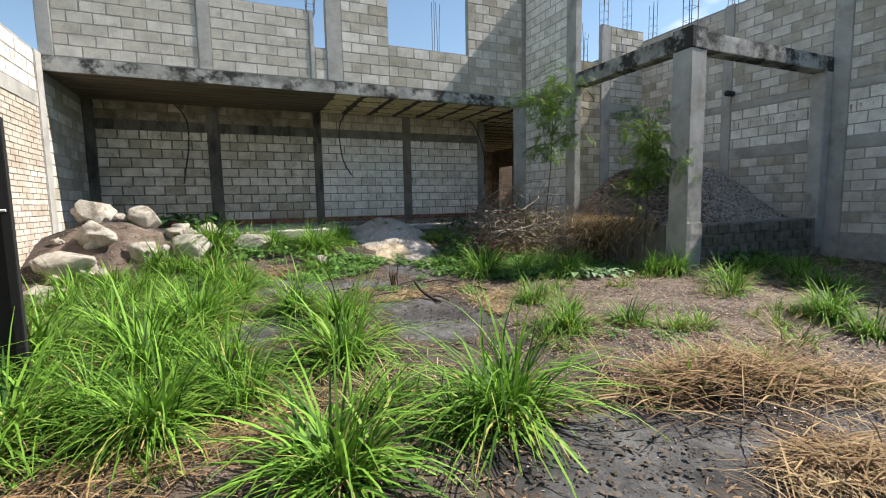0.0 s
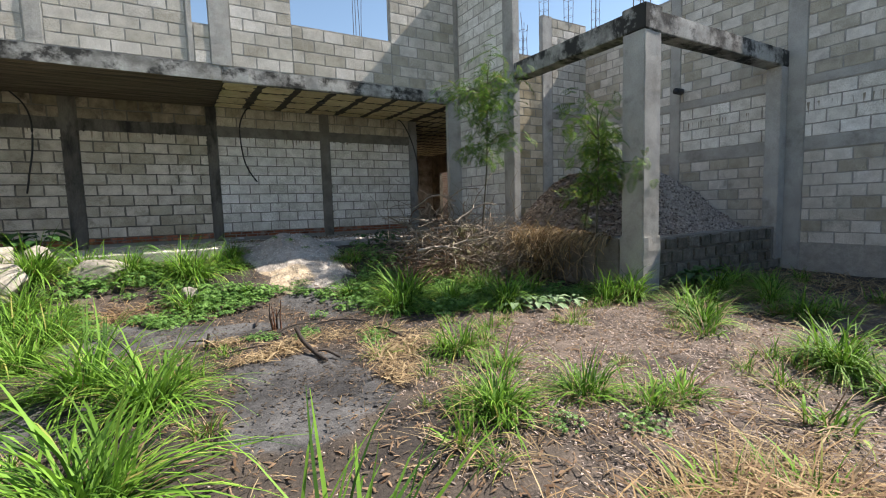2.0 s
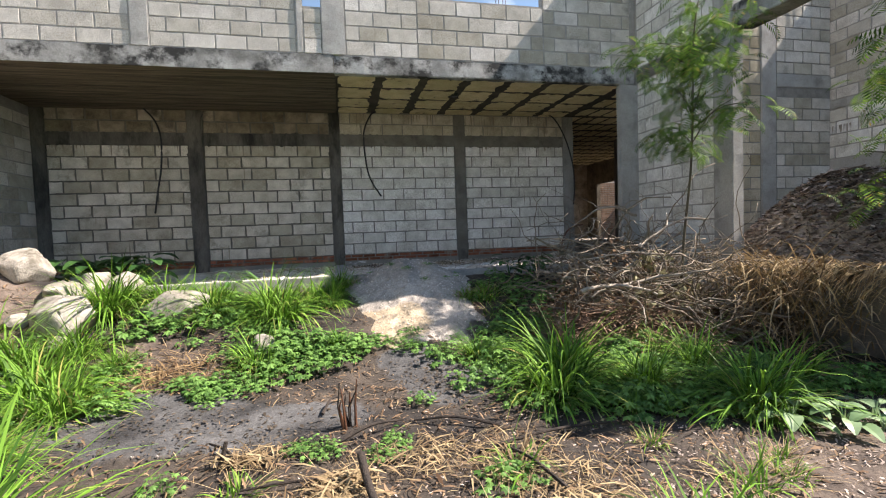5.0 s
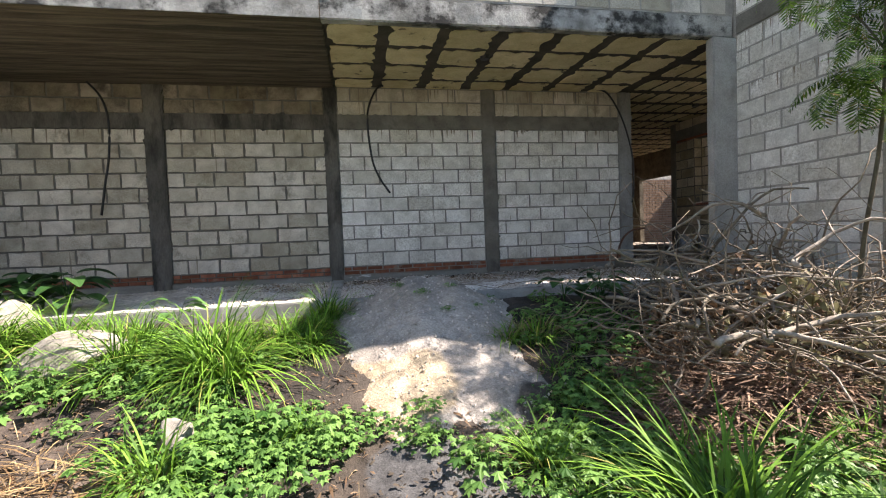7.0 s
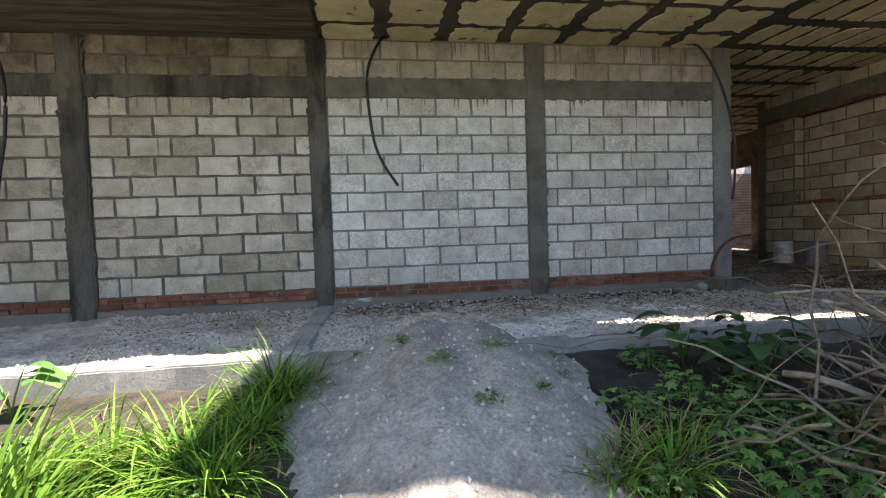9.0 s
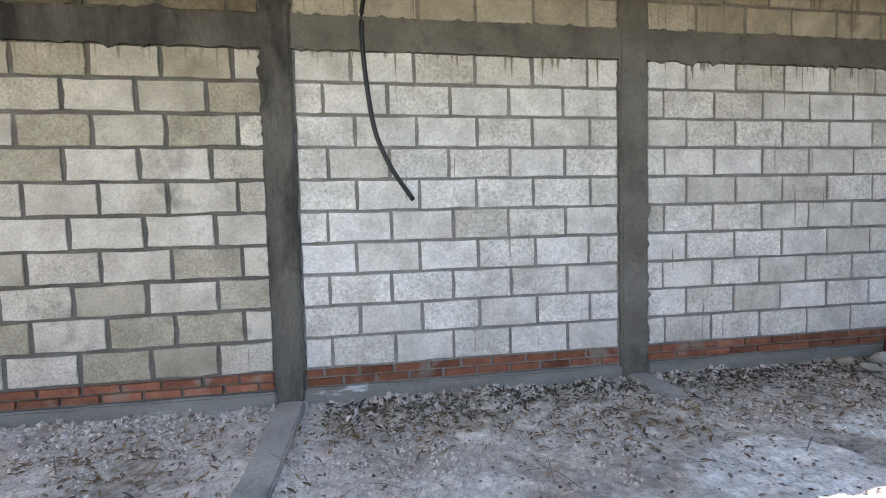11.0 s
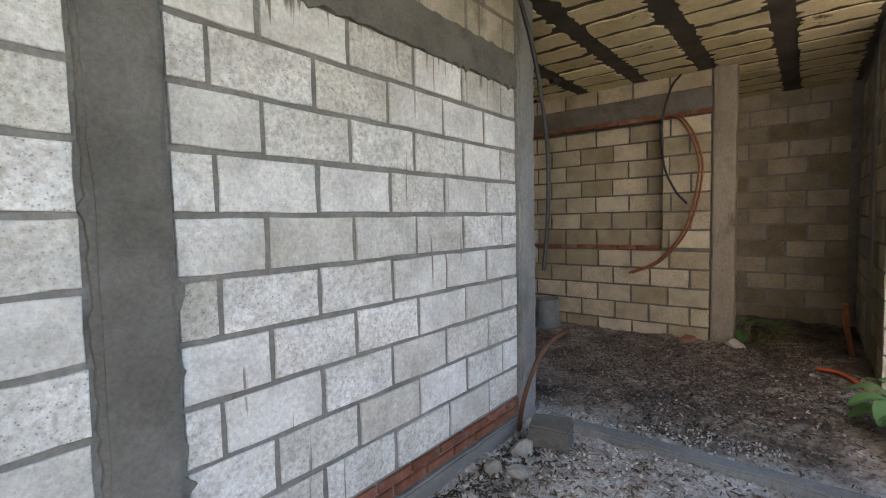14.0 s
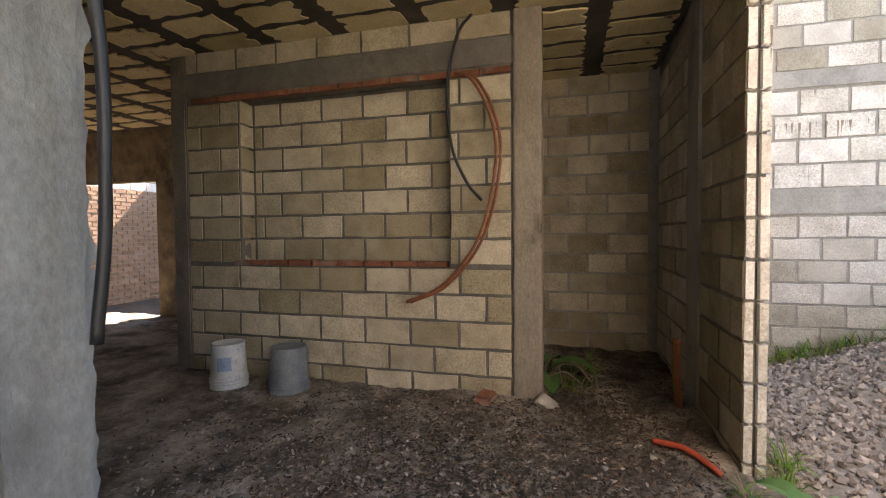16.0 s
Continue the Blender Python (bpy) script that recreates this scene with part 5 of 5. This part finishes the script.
M_WHITE = material("white_plastic", (0.48, 0.49, 0.48), (0.66, 0.67, 0.66), 5, 0.5, 0.2, 60, stain=(0.3, 0.28, 0.25), stain_scale=7, stain_at=(0.58, 0.7))
M_BLUE = material("blue_print", (0.20, 0.28, 0.42), (0.34, 0.42, 0.52), 40, 0.5, 0.1, 60)
M_GATE = material("black_gate_paint", (0.004, 0.004, 0.004), (0.009, 0.009, 0.009), 6, 0.9, 0.1, 60)


def hose(points, radius, mat, label, name="conduit_hose"):
    bm = bmesh.new()
    tube(bm, smooth_path(points, 10), radius, 8)
    return tagged(part(name, bm, mat, None, smooth=True), label, "hose")


BL, OR = "black plastic conduit hose hanging from the ceiling", "orange plastic conduit hose hanging from the wall"
hose([(-1.15, 12.68, 3.86), (-0.95, 12.62, 3.62), (-0.86, 12.6, 3.3), (-0.88, 12.6, 2.8), (-0.95, 12.6, 2.4), (-1.03, 12.62, 1.97)], 0.016, M_BLACK, BL)
hose([(3.0, 12.66, 3.88), (2.86, 12.62, 3.78), (2.72, 12.6, 3.4), (2.76, 12.6, 2.76), (2.86, 12.6, 2.45), (3.02, 12.62, 2.2)], 0.016, M_BLACK, BL)
hose([(6.55, 12.68, 3.88), (6.75, 12.6, 3.8), (6.99, 12.57, 3.38), (7.16, 12.565, 2.8), (7.195, 12.585, 2.3), (7.18, 12.61, 1.95)], 0.015, M_BLACK, BL)
hose([(6.92, 12.68, 0.86), (6.9, 12.62, 1.12), (6.97, 12.56, 1.35), (7.12, 12.52, 1.47), (7.33, 12.5, 1.5)], 0.017, M_BROWN, "brown plastic conduit hose rising from the floor")
for dy in (0.0, 0.035):
    hose([(9.84, 12.36 + dy, 3.43), (9.77, 12.22 + dy, 3.36), (9.74, 12.08 + dy, 3.1), (9.74, 12.03 + dy, 2.75), (9.74, 12.15 + dy, 2.2), (9.75, 12.43 + dy, 1.82), (9.77, 12.75 + dy, 1.66)], 0.012, M_ORANGE, OR)
hose([(9.84, 12.26, 3.87), (9.78, 12.36, 3.7), (9.77, 12.44, 3.32), (9.77, 12.41, 2.88), (9.78, 12.3, 2.6), (9.78, 12.18, 2.45)], 0.012, M_BLACK, BL)
hose([(9.28, 11.06, floor_z(9.28, 11.06) + 0.02), (9.2, 10.9, floor_z(9.2, 10.9) + 0.025), (9.0, 10.78, floor_z(9.0, 10.78) + 0.02)], 0.018, M_RED, "red plastic pipe lying on the floor", "pipe")
for dx in (0.0, 0.06):
    bm = bmesh.new()
    tube(bm, [(9.95 + dx, 10.78, 0.9), (9.75 + dx, 10.84, 1.25), (9.65 + dx, 10.86, 1.48)], 0.022, 8)
    tagged(part("pipe", bm, M_ORANGE), "orange pipe stub leaning on the partition", "pipe", "pipe stubs")


def rebar(x, y, z0, z1, gap=0.16):
    cage = thing("rebar_cage", "bundle of bare steel reinforcing rods", "rebar", (x, y, z0), "reinforcing rods")
    for ax, ay in ((-1, -1), (1, -1), (1, 1), (-1, 1)):
        bm = bmesh.new()
        px, py = x + ax * gap / 2, y + ay * gap / 2
        tube(bm, [(px, py, z0 - 0.05), (px + R.uniform(-0.02, 0.02), py, (z0 + z1) / 2), (px + R.uniform(-0.05, 0.05), py, z1 + R.uniform(-0.2, 0.2))], 0.008, 5)
        under(part("rod", bm, M_STEEL), cage)
    for k in range(3):
        z = z0 + 0.15 + k * 0.22
        bm = bmesh.new()
        h = gap / 2
        tube(bm, [(x - h, y - h, z), (x + h, y - h, z), (x + h, y + h, z), (x - h, y + h, z), (x - h, y - h, z)], 0.004, 4)
        under(part("stirrup", bm, M_STEEL), cage)


for x, y, z0, z1 in ((7.38, 5.74, 4.3, 5.6), (10.05, 10.62, 6.4, 7.5), (10.95, 10.62, 6.4, 7.4), (11.65, 7.88, 6.15, 7.2), (11.65, 10.3, 6.12, 7.2), (11.65, 5.46, 6.6, 7.6), (1.75, 10.5, 5.5, 6.4), (9.3, 10.6, 5.32, 6.1)):
    rebar(x, y, z0, z1)
rear = tagged(part("rear_column", rough_box(5.6, 5.8, 12.7, 12.9, 4.1, 5.0), M_CONC_PALE), "concrete column stub on the roof", "column", kind="structure")
rebar(5.7, 12.8, 5.0, 7.2)
rebar(5.3, 14.6, 4.1, 5.9)


def bucket(x, y, r, h, mat, label):
    z = floor_z(x, y)
    b = thing("bucket", label, "bucket", (x, y, z))
    bm = bmesh.new()
    prof = [(r * 1.03, 0.0), (r * 1.03, h * 0.03), (r, h * 0.04), (r * 0.97, h * 0.2), (r * 0.9, h * 0.7), (r * 0.87, h * 0.97), (r * 0.87, h), (r * 0.83, h), (r * 0.82, h * 0.97)]
    n = 28
    rings = [[bm.verts.new((x + math.cos(k * math.tau / n) * q, y + math.sin(k * math.tau / n) * q, z + zz)) for k in range(n)] for q, zz in prof]
    for a, c in zip(rings, rings[1:]):
        for k in range(n):
            bm.faces.new((a[k], a[(k + 1) % n], c[(k + 1) % n], c[k]))
    bm.faces.new(rings[0][::-1])
    bm.faces.new(rings[-1])
    under(part("body", bm, mat, None, smooth=True), b)
    for zz in (0.14, 0.22):
        bm = bmesh.new()
        q = r * 1.0
        tube(bm, [(x + math.cos(k * math.tau / n) * q, y + math.sin(k * math.tau / n) * q, z + h * zz) for k in range(n + 1)], 0.006, 5)
        under(part("rib", bm, mat, None, smooth=True), b)
    return b


bw1 = bucket(9.55, 14.3, 0.15, 0.37, M_WHITE, "dirty white plastic bucket upside down with a blue label")
bm = bmesh.new()
for k in range(6):
    a0, a1 = 3.2 + k * 0.13, 3.2 + (k + 1) * 0.13
    zb = floor_z(9.55, 14.3)
    q = [(9.55 + math.cos(a) * 0.1465, 14.3 + math.sin(a) * 0.1465, zb + zz) for a, zz in ((a0, 0.16), (a1, 0.16), (a1, 0.27), (a0, 0.27))]
    bm.faces.new([bm.verts.new(p) for p in q])
under(part("label_print", bm, M_BLUE, None, "faded blue printed label"), bw1)
bucket(9.58, 13.74, 0.16, 0.36, M_BUCKET, "grey plastic bucket upside down by the wall")


def chunk(x, y, sx, sy, sz, rz, mat, label, name="rubble_block"):
    bm = rough_box(-sx, sx, -sy, sy, 0, sz, 0.06, 0.012, 0.012)
    ob = part(name, bm, mat)
    ob.matrix_basis = pose(x, y, floor_z(x, y) - 0.01, 0, 0, rz)
    return tagged(ob, label, "rubble")


chunk(6.88, 12.42, 0.10, 0.13, 0.17, 12, M_CONC, "broken grey concrete block on the floor")
rock(6.68, 12.52, floor_z(6.68, 12.5) + 0.04, 0.08, 0.1, 0.09, 21, "brown stone by the wall")
rock(6.45, 12.42, floor_z(6.6, 12.4) + 0.02, 0.10, 0.07, 0.035, 22, "flat pale stone on the floor")
rock(6.4, 12.56, floor_z(6.5, 12.5) + 0.03, 0.06, 0.06, 0.05, 23, "small white stone by the wall")
chunk(9.72, 12.15, 0.06, 0.12, 0.055, 85, M_BRICK, "broken red brick by the wall", "brick_piece")
rock(9.7, 11.72, floor_z(9.7, 11.7) + 0.03, 0.11, 0.08, 0.05, 24, "grey stone at the column's foot")
for i in range(26):
    x, y = R.uniform(1.2, 9.4), R.uniform(10.95, 12.6)
    rock(x, y, floor_z(x, y) + 0.008, R.uniform(0.015, 0.035), R.uniform(0.015, 0.035), 0.018, 30 + i, "small pale stone on the dirt floor")
for x0, x1, y0 in ((2.08, 2.26, 10.8), (4.6, 4.76, 12.2)):
    tagged(part("footing_strip", rough_box(x0, x1, y0, 12.68, 0.6, 0.876, 0.12, 0.012), M_CONC_PALE), "flush concrete footing strip across the dirt floor", "footing", kind="structure")
tagged(part("footing_strip", rough_box(7.27, 7.4, 12.75, 14.6, 0.6, 0.89, 0.12, 0.012), M_CONC), "flush concrete footing strip across the dirt floor", "footing", kind="structure")

# dark round outlet boxes in the ceilings
for x, y in ((4.25, 11.35), (9.1, 13.4)):
    bm = bmesh.new()
    bmesh.ops.create_cone(bm, cap_ends=True, segments=14, radius1=0.055, radius2=0.07, depth=0.05)
    ob = part("outlet_box", bm, M_BLACK, None, smooth=False)
    ob.location = (x, y, ZC - 0.02)
    tagged(ob, "dark plastic outlet box set in the ceiling", "outlet box", "ceiling outlet boxes")

for x, y, s in ((8.2, 5.0, 0.8), (8.8, 4.6, 0.7), (9.5, 4.9, 0.6), (8.0, 4.2, 0.7), (9.1, 5.2, 0.7), (10.1, 4.7, 0.6), (7.6, 3.6, 0.8), (7.4, 4.7, 0.8)):
    put_tuft(x, y, s, R.choice((1, 3)))

# broad-leaved plants
M_BROAD = leaf_material("broad_leaves", (0.09, 0.20, 0.06), (0.17, 0.32, 0.10), 0.4, 0.25)
M_BROADDARK = leaf_material("dark_leaves", (0.03, 0.085, 0.025), (0.06, 0.14, 0.04), 0.4, 0.25)


def broad_plant(x, y, z, count, size, mat, label, tall=0.25):
    rnd = random.Random(int(x * 50 + 999))

    def build(v, f):
        for i in range(count):
            az = i * 2.4 + rnd.uniform(-0.4, 0.4)
            d = Vector((math.cos(az), math.sin(az), 0))
            s = Vector((-d.y, d.x, 0))
            base = d * 0.08 + Vector((0, 0, tall * rnd.uniform(0.3, 1.0)))
            ln = size * rnd.uniform(0.7, 1.15)
            b = len(v)
            n = 7
            for k in range(n + 1):
                t = k / n
                w = ln * 0.27 * math.sin(math.pi * min(1, t * 0.93 + 0.04)) ** 0.8
                c = base + d * ln * t + Vector((0, 0, ln * (0.35 * t - 0.55 * t * t)))
                v.extend(tuple(q) for q in (c - s * w + Vector((0, 0, w * 0.25)), c, c + s * w + Vector((0, 0, w * 0.25))))
            for k in range(n):
                for e in (0, 1):
                    f.append((b + 3 * k + e, b + 3 * k + e + 1, b + 3 * k + e + 4, b + 3 * k + e + 3))
            blade(v, f, (0, 0, 0), az, base.z * 1.1 + 0.04, 0.2, 0.3, 0.006, 3)
    ob = new("broadleaf_plant", strips("broadleaf_plant", mat, build))
    ob.location = (x, y, z)
    return tagged(ob, label, "plant")


broad_plant(8.35, 10.62, floor_z(8.3, 10.7), 16, 0.27, M_BROAD, "broad-leaved green plant at the floor's edge")
broad_plant(8.0, 10.55, floor_z(8.0, 10.7) - 0.05, 10, 0.2, M_BROAD, "broad-leaved green plant at the floor's edge")
broad_plant(10.4, 11.75, floor_z(10.3, 11.7), 7, 0.32, M_BROAD, "leafy green weed in the recess", 0.15)
for x, y in ((-1.3, 11.0), (-0.95, 11.15), (-1.7, 11.1), (-2.2, 11.0), (-0.6, 11.0)):
    broad_plant(x, y, ZF, 18, 0.33, M_BROADDARK, "dark broad-leaved plant on the platform", 0.42)
broad_plant(8.5, 5.35, ground_z(8.5, 5.35), 14, 0.3, M_BROADDARK, "dark broad-leaved plant at the plinth", 0.35)
broad_plant(7.9, 5.2, ground_z(7.9, 5.2), 14, 0.3, M_BROADDARK, "dark broad-leaved plant at the plinth", 0.3)
M_PALELEAF = leaf_material("pale_leaves", (0.16, 0.26, 0.12), (0.34, 0.46, 0.26), 0.35, 0.2)
for x, y in ((5.45, 5.6), (5.6, 5.75), (5.3, 5.72), (5.05, 5.85), (5.75, 5.6), (5.2, 5.95)):
    broad_plant(x, y, ground_z(x, y), 9, 0.17, M_PALELEAF, "low plant with pale green oval leaves on the soil", 0.14)
broad_plant(0.75, 10.2, ground_z(0.75, 10.2), 9, 0.2, M_BROAD, "small bright green broad-leaved plant by the kerb", 0.3)
for x, y in ((4.7, 10.1), (5.1, 10.0), (4.9, 9.7)):
    broad_plant(x, y, ground_z(x, y), 12, 0.24, M_BROADDARK, "dark green leafy plant below the platform", 0.35)
for x, y, s in ((9.0, 10.5, 0.45), (9.2, 10.42, 0.5), (8.8, 10.7, 0.4), (10.2, 11.5, 0.7), (10.7, 11.4, 0.6)):
    put_tuft(x, y, s, 5, floor_z(x, y))
for k in range(14):
    put_tuft(11.35 + R.uniform(-0.1, 0.1), 8.7 + k * 0.13, R.uniform(0.5, 0.8), 5, pile_z(11.35, 8.7 + k * 0.13))
for k in range(9):
    bm = bmesh.new()
    x, y = 10.3 + R.uniform(-0.2, 0.8), 11.5 + R.uniform(-0.35, 0.3)
    z, a = floor_z(x, y) + 0.03, R.uniform(0, 6.3)
    tube(bm, smooth_path([(x, y, z), (x + 0.3 * math.cos(a), y + 0.2 * math.sin(a), z + R.uniform(0.02, 0.15)), (x + 0.6 * math.cos(a), y + 0.35 * math.sin(a), z + 0.02)], 5), 0.009, 5, 0.5)
    tagged(part("dry_stalk", bm, M_TWIG), "dry stalk lying on the recess floor", "branch", "dry stalks in the recess")
stump = thing("charred_stump", "burnt splintered stalk standing in the mud", "stump", (2.18, 6.66, ground_z(2.18, 6.66)))
for k in range(7):
    bm = bmesh.new()
    x, y, z = 2.18 + R.gauss(0, 0.03), 6.66 + R.gauss(0, 0.03), ground_z(2.18, 6.66)
    tube(bm, [(x, y, z - 0.03), (x + R.gauss(0, 0.02), y + R.gauss(0, 0.02), z + 0.15), (x + R.gauss(0, 0.04), y + R.gauss(0, 0.04), z + R.uniform(0.22, 0.36))], 0.013, 5, 0.3)
    under(part("splinter", bm, M_CHAR if k % 2 else M_BROWN), stump)
bm = bmesh.new()
z = ground_z(2.3, 5.6)
tube(bm, smooth_path([(2.24, 5.9, z + 0.2), (2.27, 5.75, z + 0.1), (2.33, 5.5, z + 0.03), (2.36, 5.3, z + 0.02)], 6), 0.022, 8, 0.9)
tagged(part("charred_stick", bm, M_CHAR, None, smooth=True), "thick charred stick leaning on the mud", "branch", "charred sticks")
bm = bmesh.new()
z = ground_z(1.45, 6.3)
tube(bm, [(1.43, 6.3, z - 0.02), (1.46, 6.29, z + 0.07), (1.48, 6.3, z + 0.15)], 0.017, 7, 0.7)
tagged(part("charred_stick", bm, M_CHAR), "short charred stub standing in the mud", "branch", "charred sticks")
for x, y, a, ln in ((2.5, 5.35, 2.3, 0.3), (2.0, 6.9, 1.2, 0.3), (1.6, 6.2, 2.2, 0.5), (2.9, 6.1, 0.1, 1.1), (2.3, 5.9, 3.0, 0.7), (3.2, 6.4, 2.8, 0.6), (2.1, 6.4, 0.4, 0.5), (3.3, 5.6, 1.9, 0.6)):
    bm = bmesh.new()
    z = ground_z(x, y) + 0.02
    tube(bm, smooth_path([(x, y, z), (x + ln * 0.5 * math.cos(a), y + ln * 0.5 * math.sin(a), z + 0.05), (x + ln * math.cos(a), y + ln * math.sin(a), z + 0.02)], 5), 0.013, 6, 0.5)
    tagged(part("charred_stick", bm, M_CHAR), "dark charred stick on the soil", "branch", "charred sticks")

# open steel gate leaf by the entrance
gate = thing("gate_leaf", "black painted sheet steel gate leaf standing open", "gate", (-1.52, 4.5, 0.05))
bm = bmesh.new()
box(bm, -2.55, -1.56, 4.44, 4.46, 0.08, 2.06, 0.003)
under(part("sheet", bm, M_GATE), gate)
for b in ((-1.56, -1.5, 4.42, 4.48, 0.03, 2.1), (-2.61, -2.55, 4.42, 4.48, 0.03, 2.1), (-2.55, -1.56, 4.425, 4.475, 2.04, 2.1), (-2.55, -1.56, 4.425, 4.475, 0.06, 0.12)):
    bm = bmesh.new()
    box(bm, *b, 0.004)
    under(part("frame_bar", bm, M_GATE), gate)
bm = bmesh.new()
tube(bm, [(-1.62, 4.41, 1.42), (-1.52, 4.41, 1.42)], 0.01, 8)
under(part("latch_bolt", bm, M_WHITE, None, "pale metal latch bolt"), gate)
bm = bmesh.new()
tube(bm, smooth_path([(11.5, 7.7, 3.96), (11.3, 7.68, 3.95), (11.25, 7.68, 3.95)], 3), 0.07, 10)
tagged(part("drain_pipe", bm, M_BLACK, None, smooth=True), "short dark drain pipe sticking out of the wall", "pipe")


# ---- fine loose bits over the yard ----
scatter("char_crumbs", "black charred crumbs and splinters on the mud", "litter", M_DARKLITTER, 2600, around((2.9, 5.95, 0.4, 0.22), (2.4, 6.1, 0.35, 0.2), (3.3, 5.7, 0.25, 0.25), (1.8, 6.4, 0.4, 0.15), (2.5, 4.9, 0.3, 0.3)), 0.055, 0.005, 0.06)
scatter("mud_crumbs", "small clods and splinters on the mud", "litter", M_DARKLITTER, 3000, around((1.95, 1.72, 0.5, 0.3), (2.1, 4.7, 0.4, 0.45), (1.2, 7.0, 0.7, 0.3), (3.0, 7.4, 0.3, 0.4)), 0.03, 0.004, 0.3)
scatter("wall_foot_litter", "dark dry litter along the foot of the wall", "litter", M_DARKLITTER, 3500, lambda: (R.uniform(2.4, 7.0), 12.66 - abs(R.gauss(0, 0.22))), 0.035, 0.006, 0.2, floor_z)
scatter("floor_patches", "brown dry leaves and twigs in patches on the dirt floor", "litter", M_DRYLEAF, 3500, around((5.8, 12.1, 0.5, 0.25), (6.4, 11.6, 0.4, 0.4), (2.9, 12.3, 0.4, 0.2), (1.4, 12.1, 0.5, 0.3), (4.2, 12.0, 0.4, 0.2)), 0.04, 0.004, 0.15, floor_z, lambda x, y: 10.8 < y < 12.66)
scatter("straw_crumbs", "fine brown crumbs of dead grass on the soil", "litter", M_DRYLEAF, 26000, over(-2.8, 7.1, 0.2, 9.5), 0.035, 0.003, 0.14, ground_z, not_mud)
scatter("pale_crumbs", "small pale chips strewn over the trodden soil", "litter", M_CHIP, 12000, around((4.6, 3.2, 1.2, 0.9), (5.6, 4.2, 0.9, 0.9), (3.4, 5.2, 0.7, 0.9), (4.2, 2.0, 1.0, 0.6)), 0.024, 0.003, 0.22, ground_z, lambda x, y: -2.8 < x < 7.1 and y > 0.2 and not_mud(x, y))
scatter("withered_grass", "flattened straw-coloured dead grass on the mud", "straw", M_STRAW, 1500, around((3.4, 3.4, 0.5, 0.4), (0.5, 3.4, 0.5, 0.3), (2.7, 6.15, 0.35, 0.12), (3.3, 5.7, 0.3, 0.3)), 0.13, 0.008, 0.03)
scatter("corner_straw", "dry straw and dead leaves by the walls", "straw", M_STRAW, 3500, over(6.9, 11.2, 2.6, 5.4), 0.15, 0.012, 0.04)
for _ in range(24):
    put_tuft(R.uniform(2.6, 6.8), R.uniform(1.6, 6.2), R.uniform(0.3, 0.6), 5)
for _ in range(8):
    put_tuft(R.uniform(7.2, 10.4), R.uniform(3.0, 5.0), R.uniform(0.5, 0.9), R.choice((3, 4, 4)))
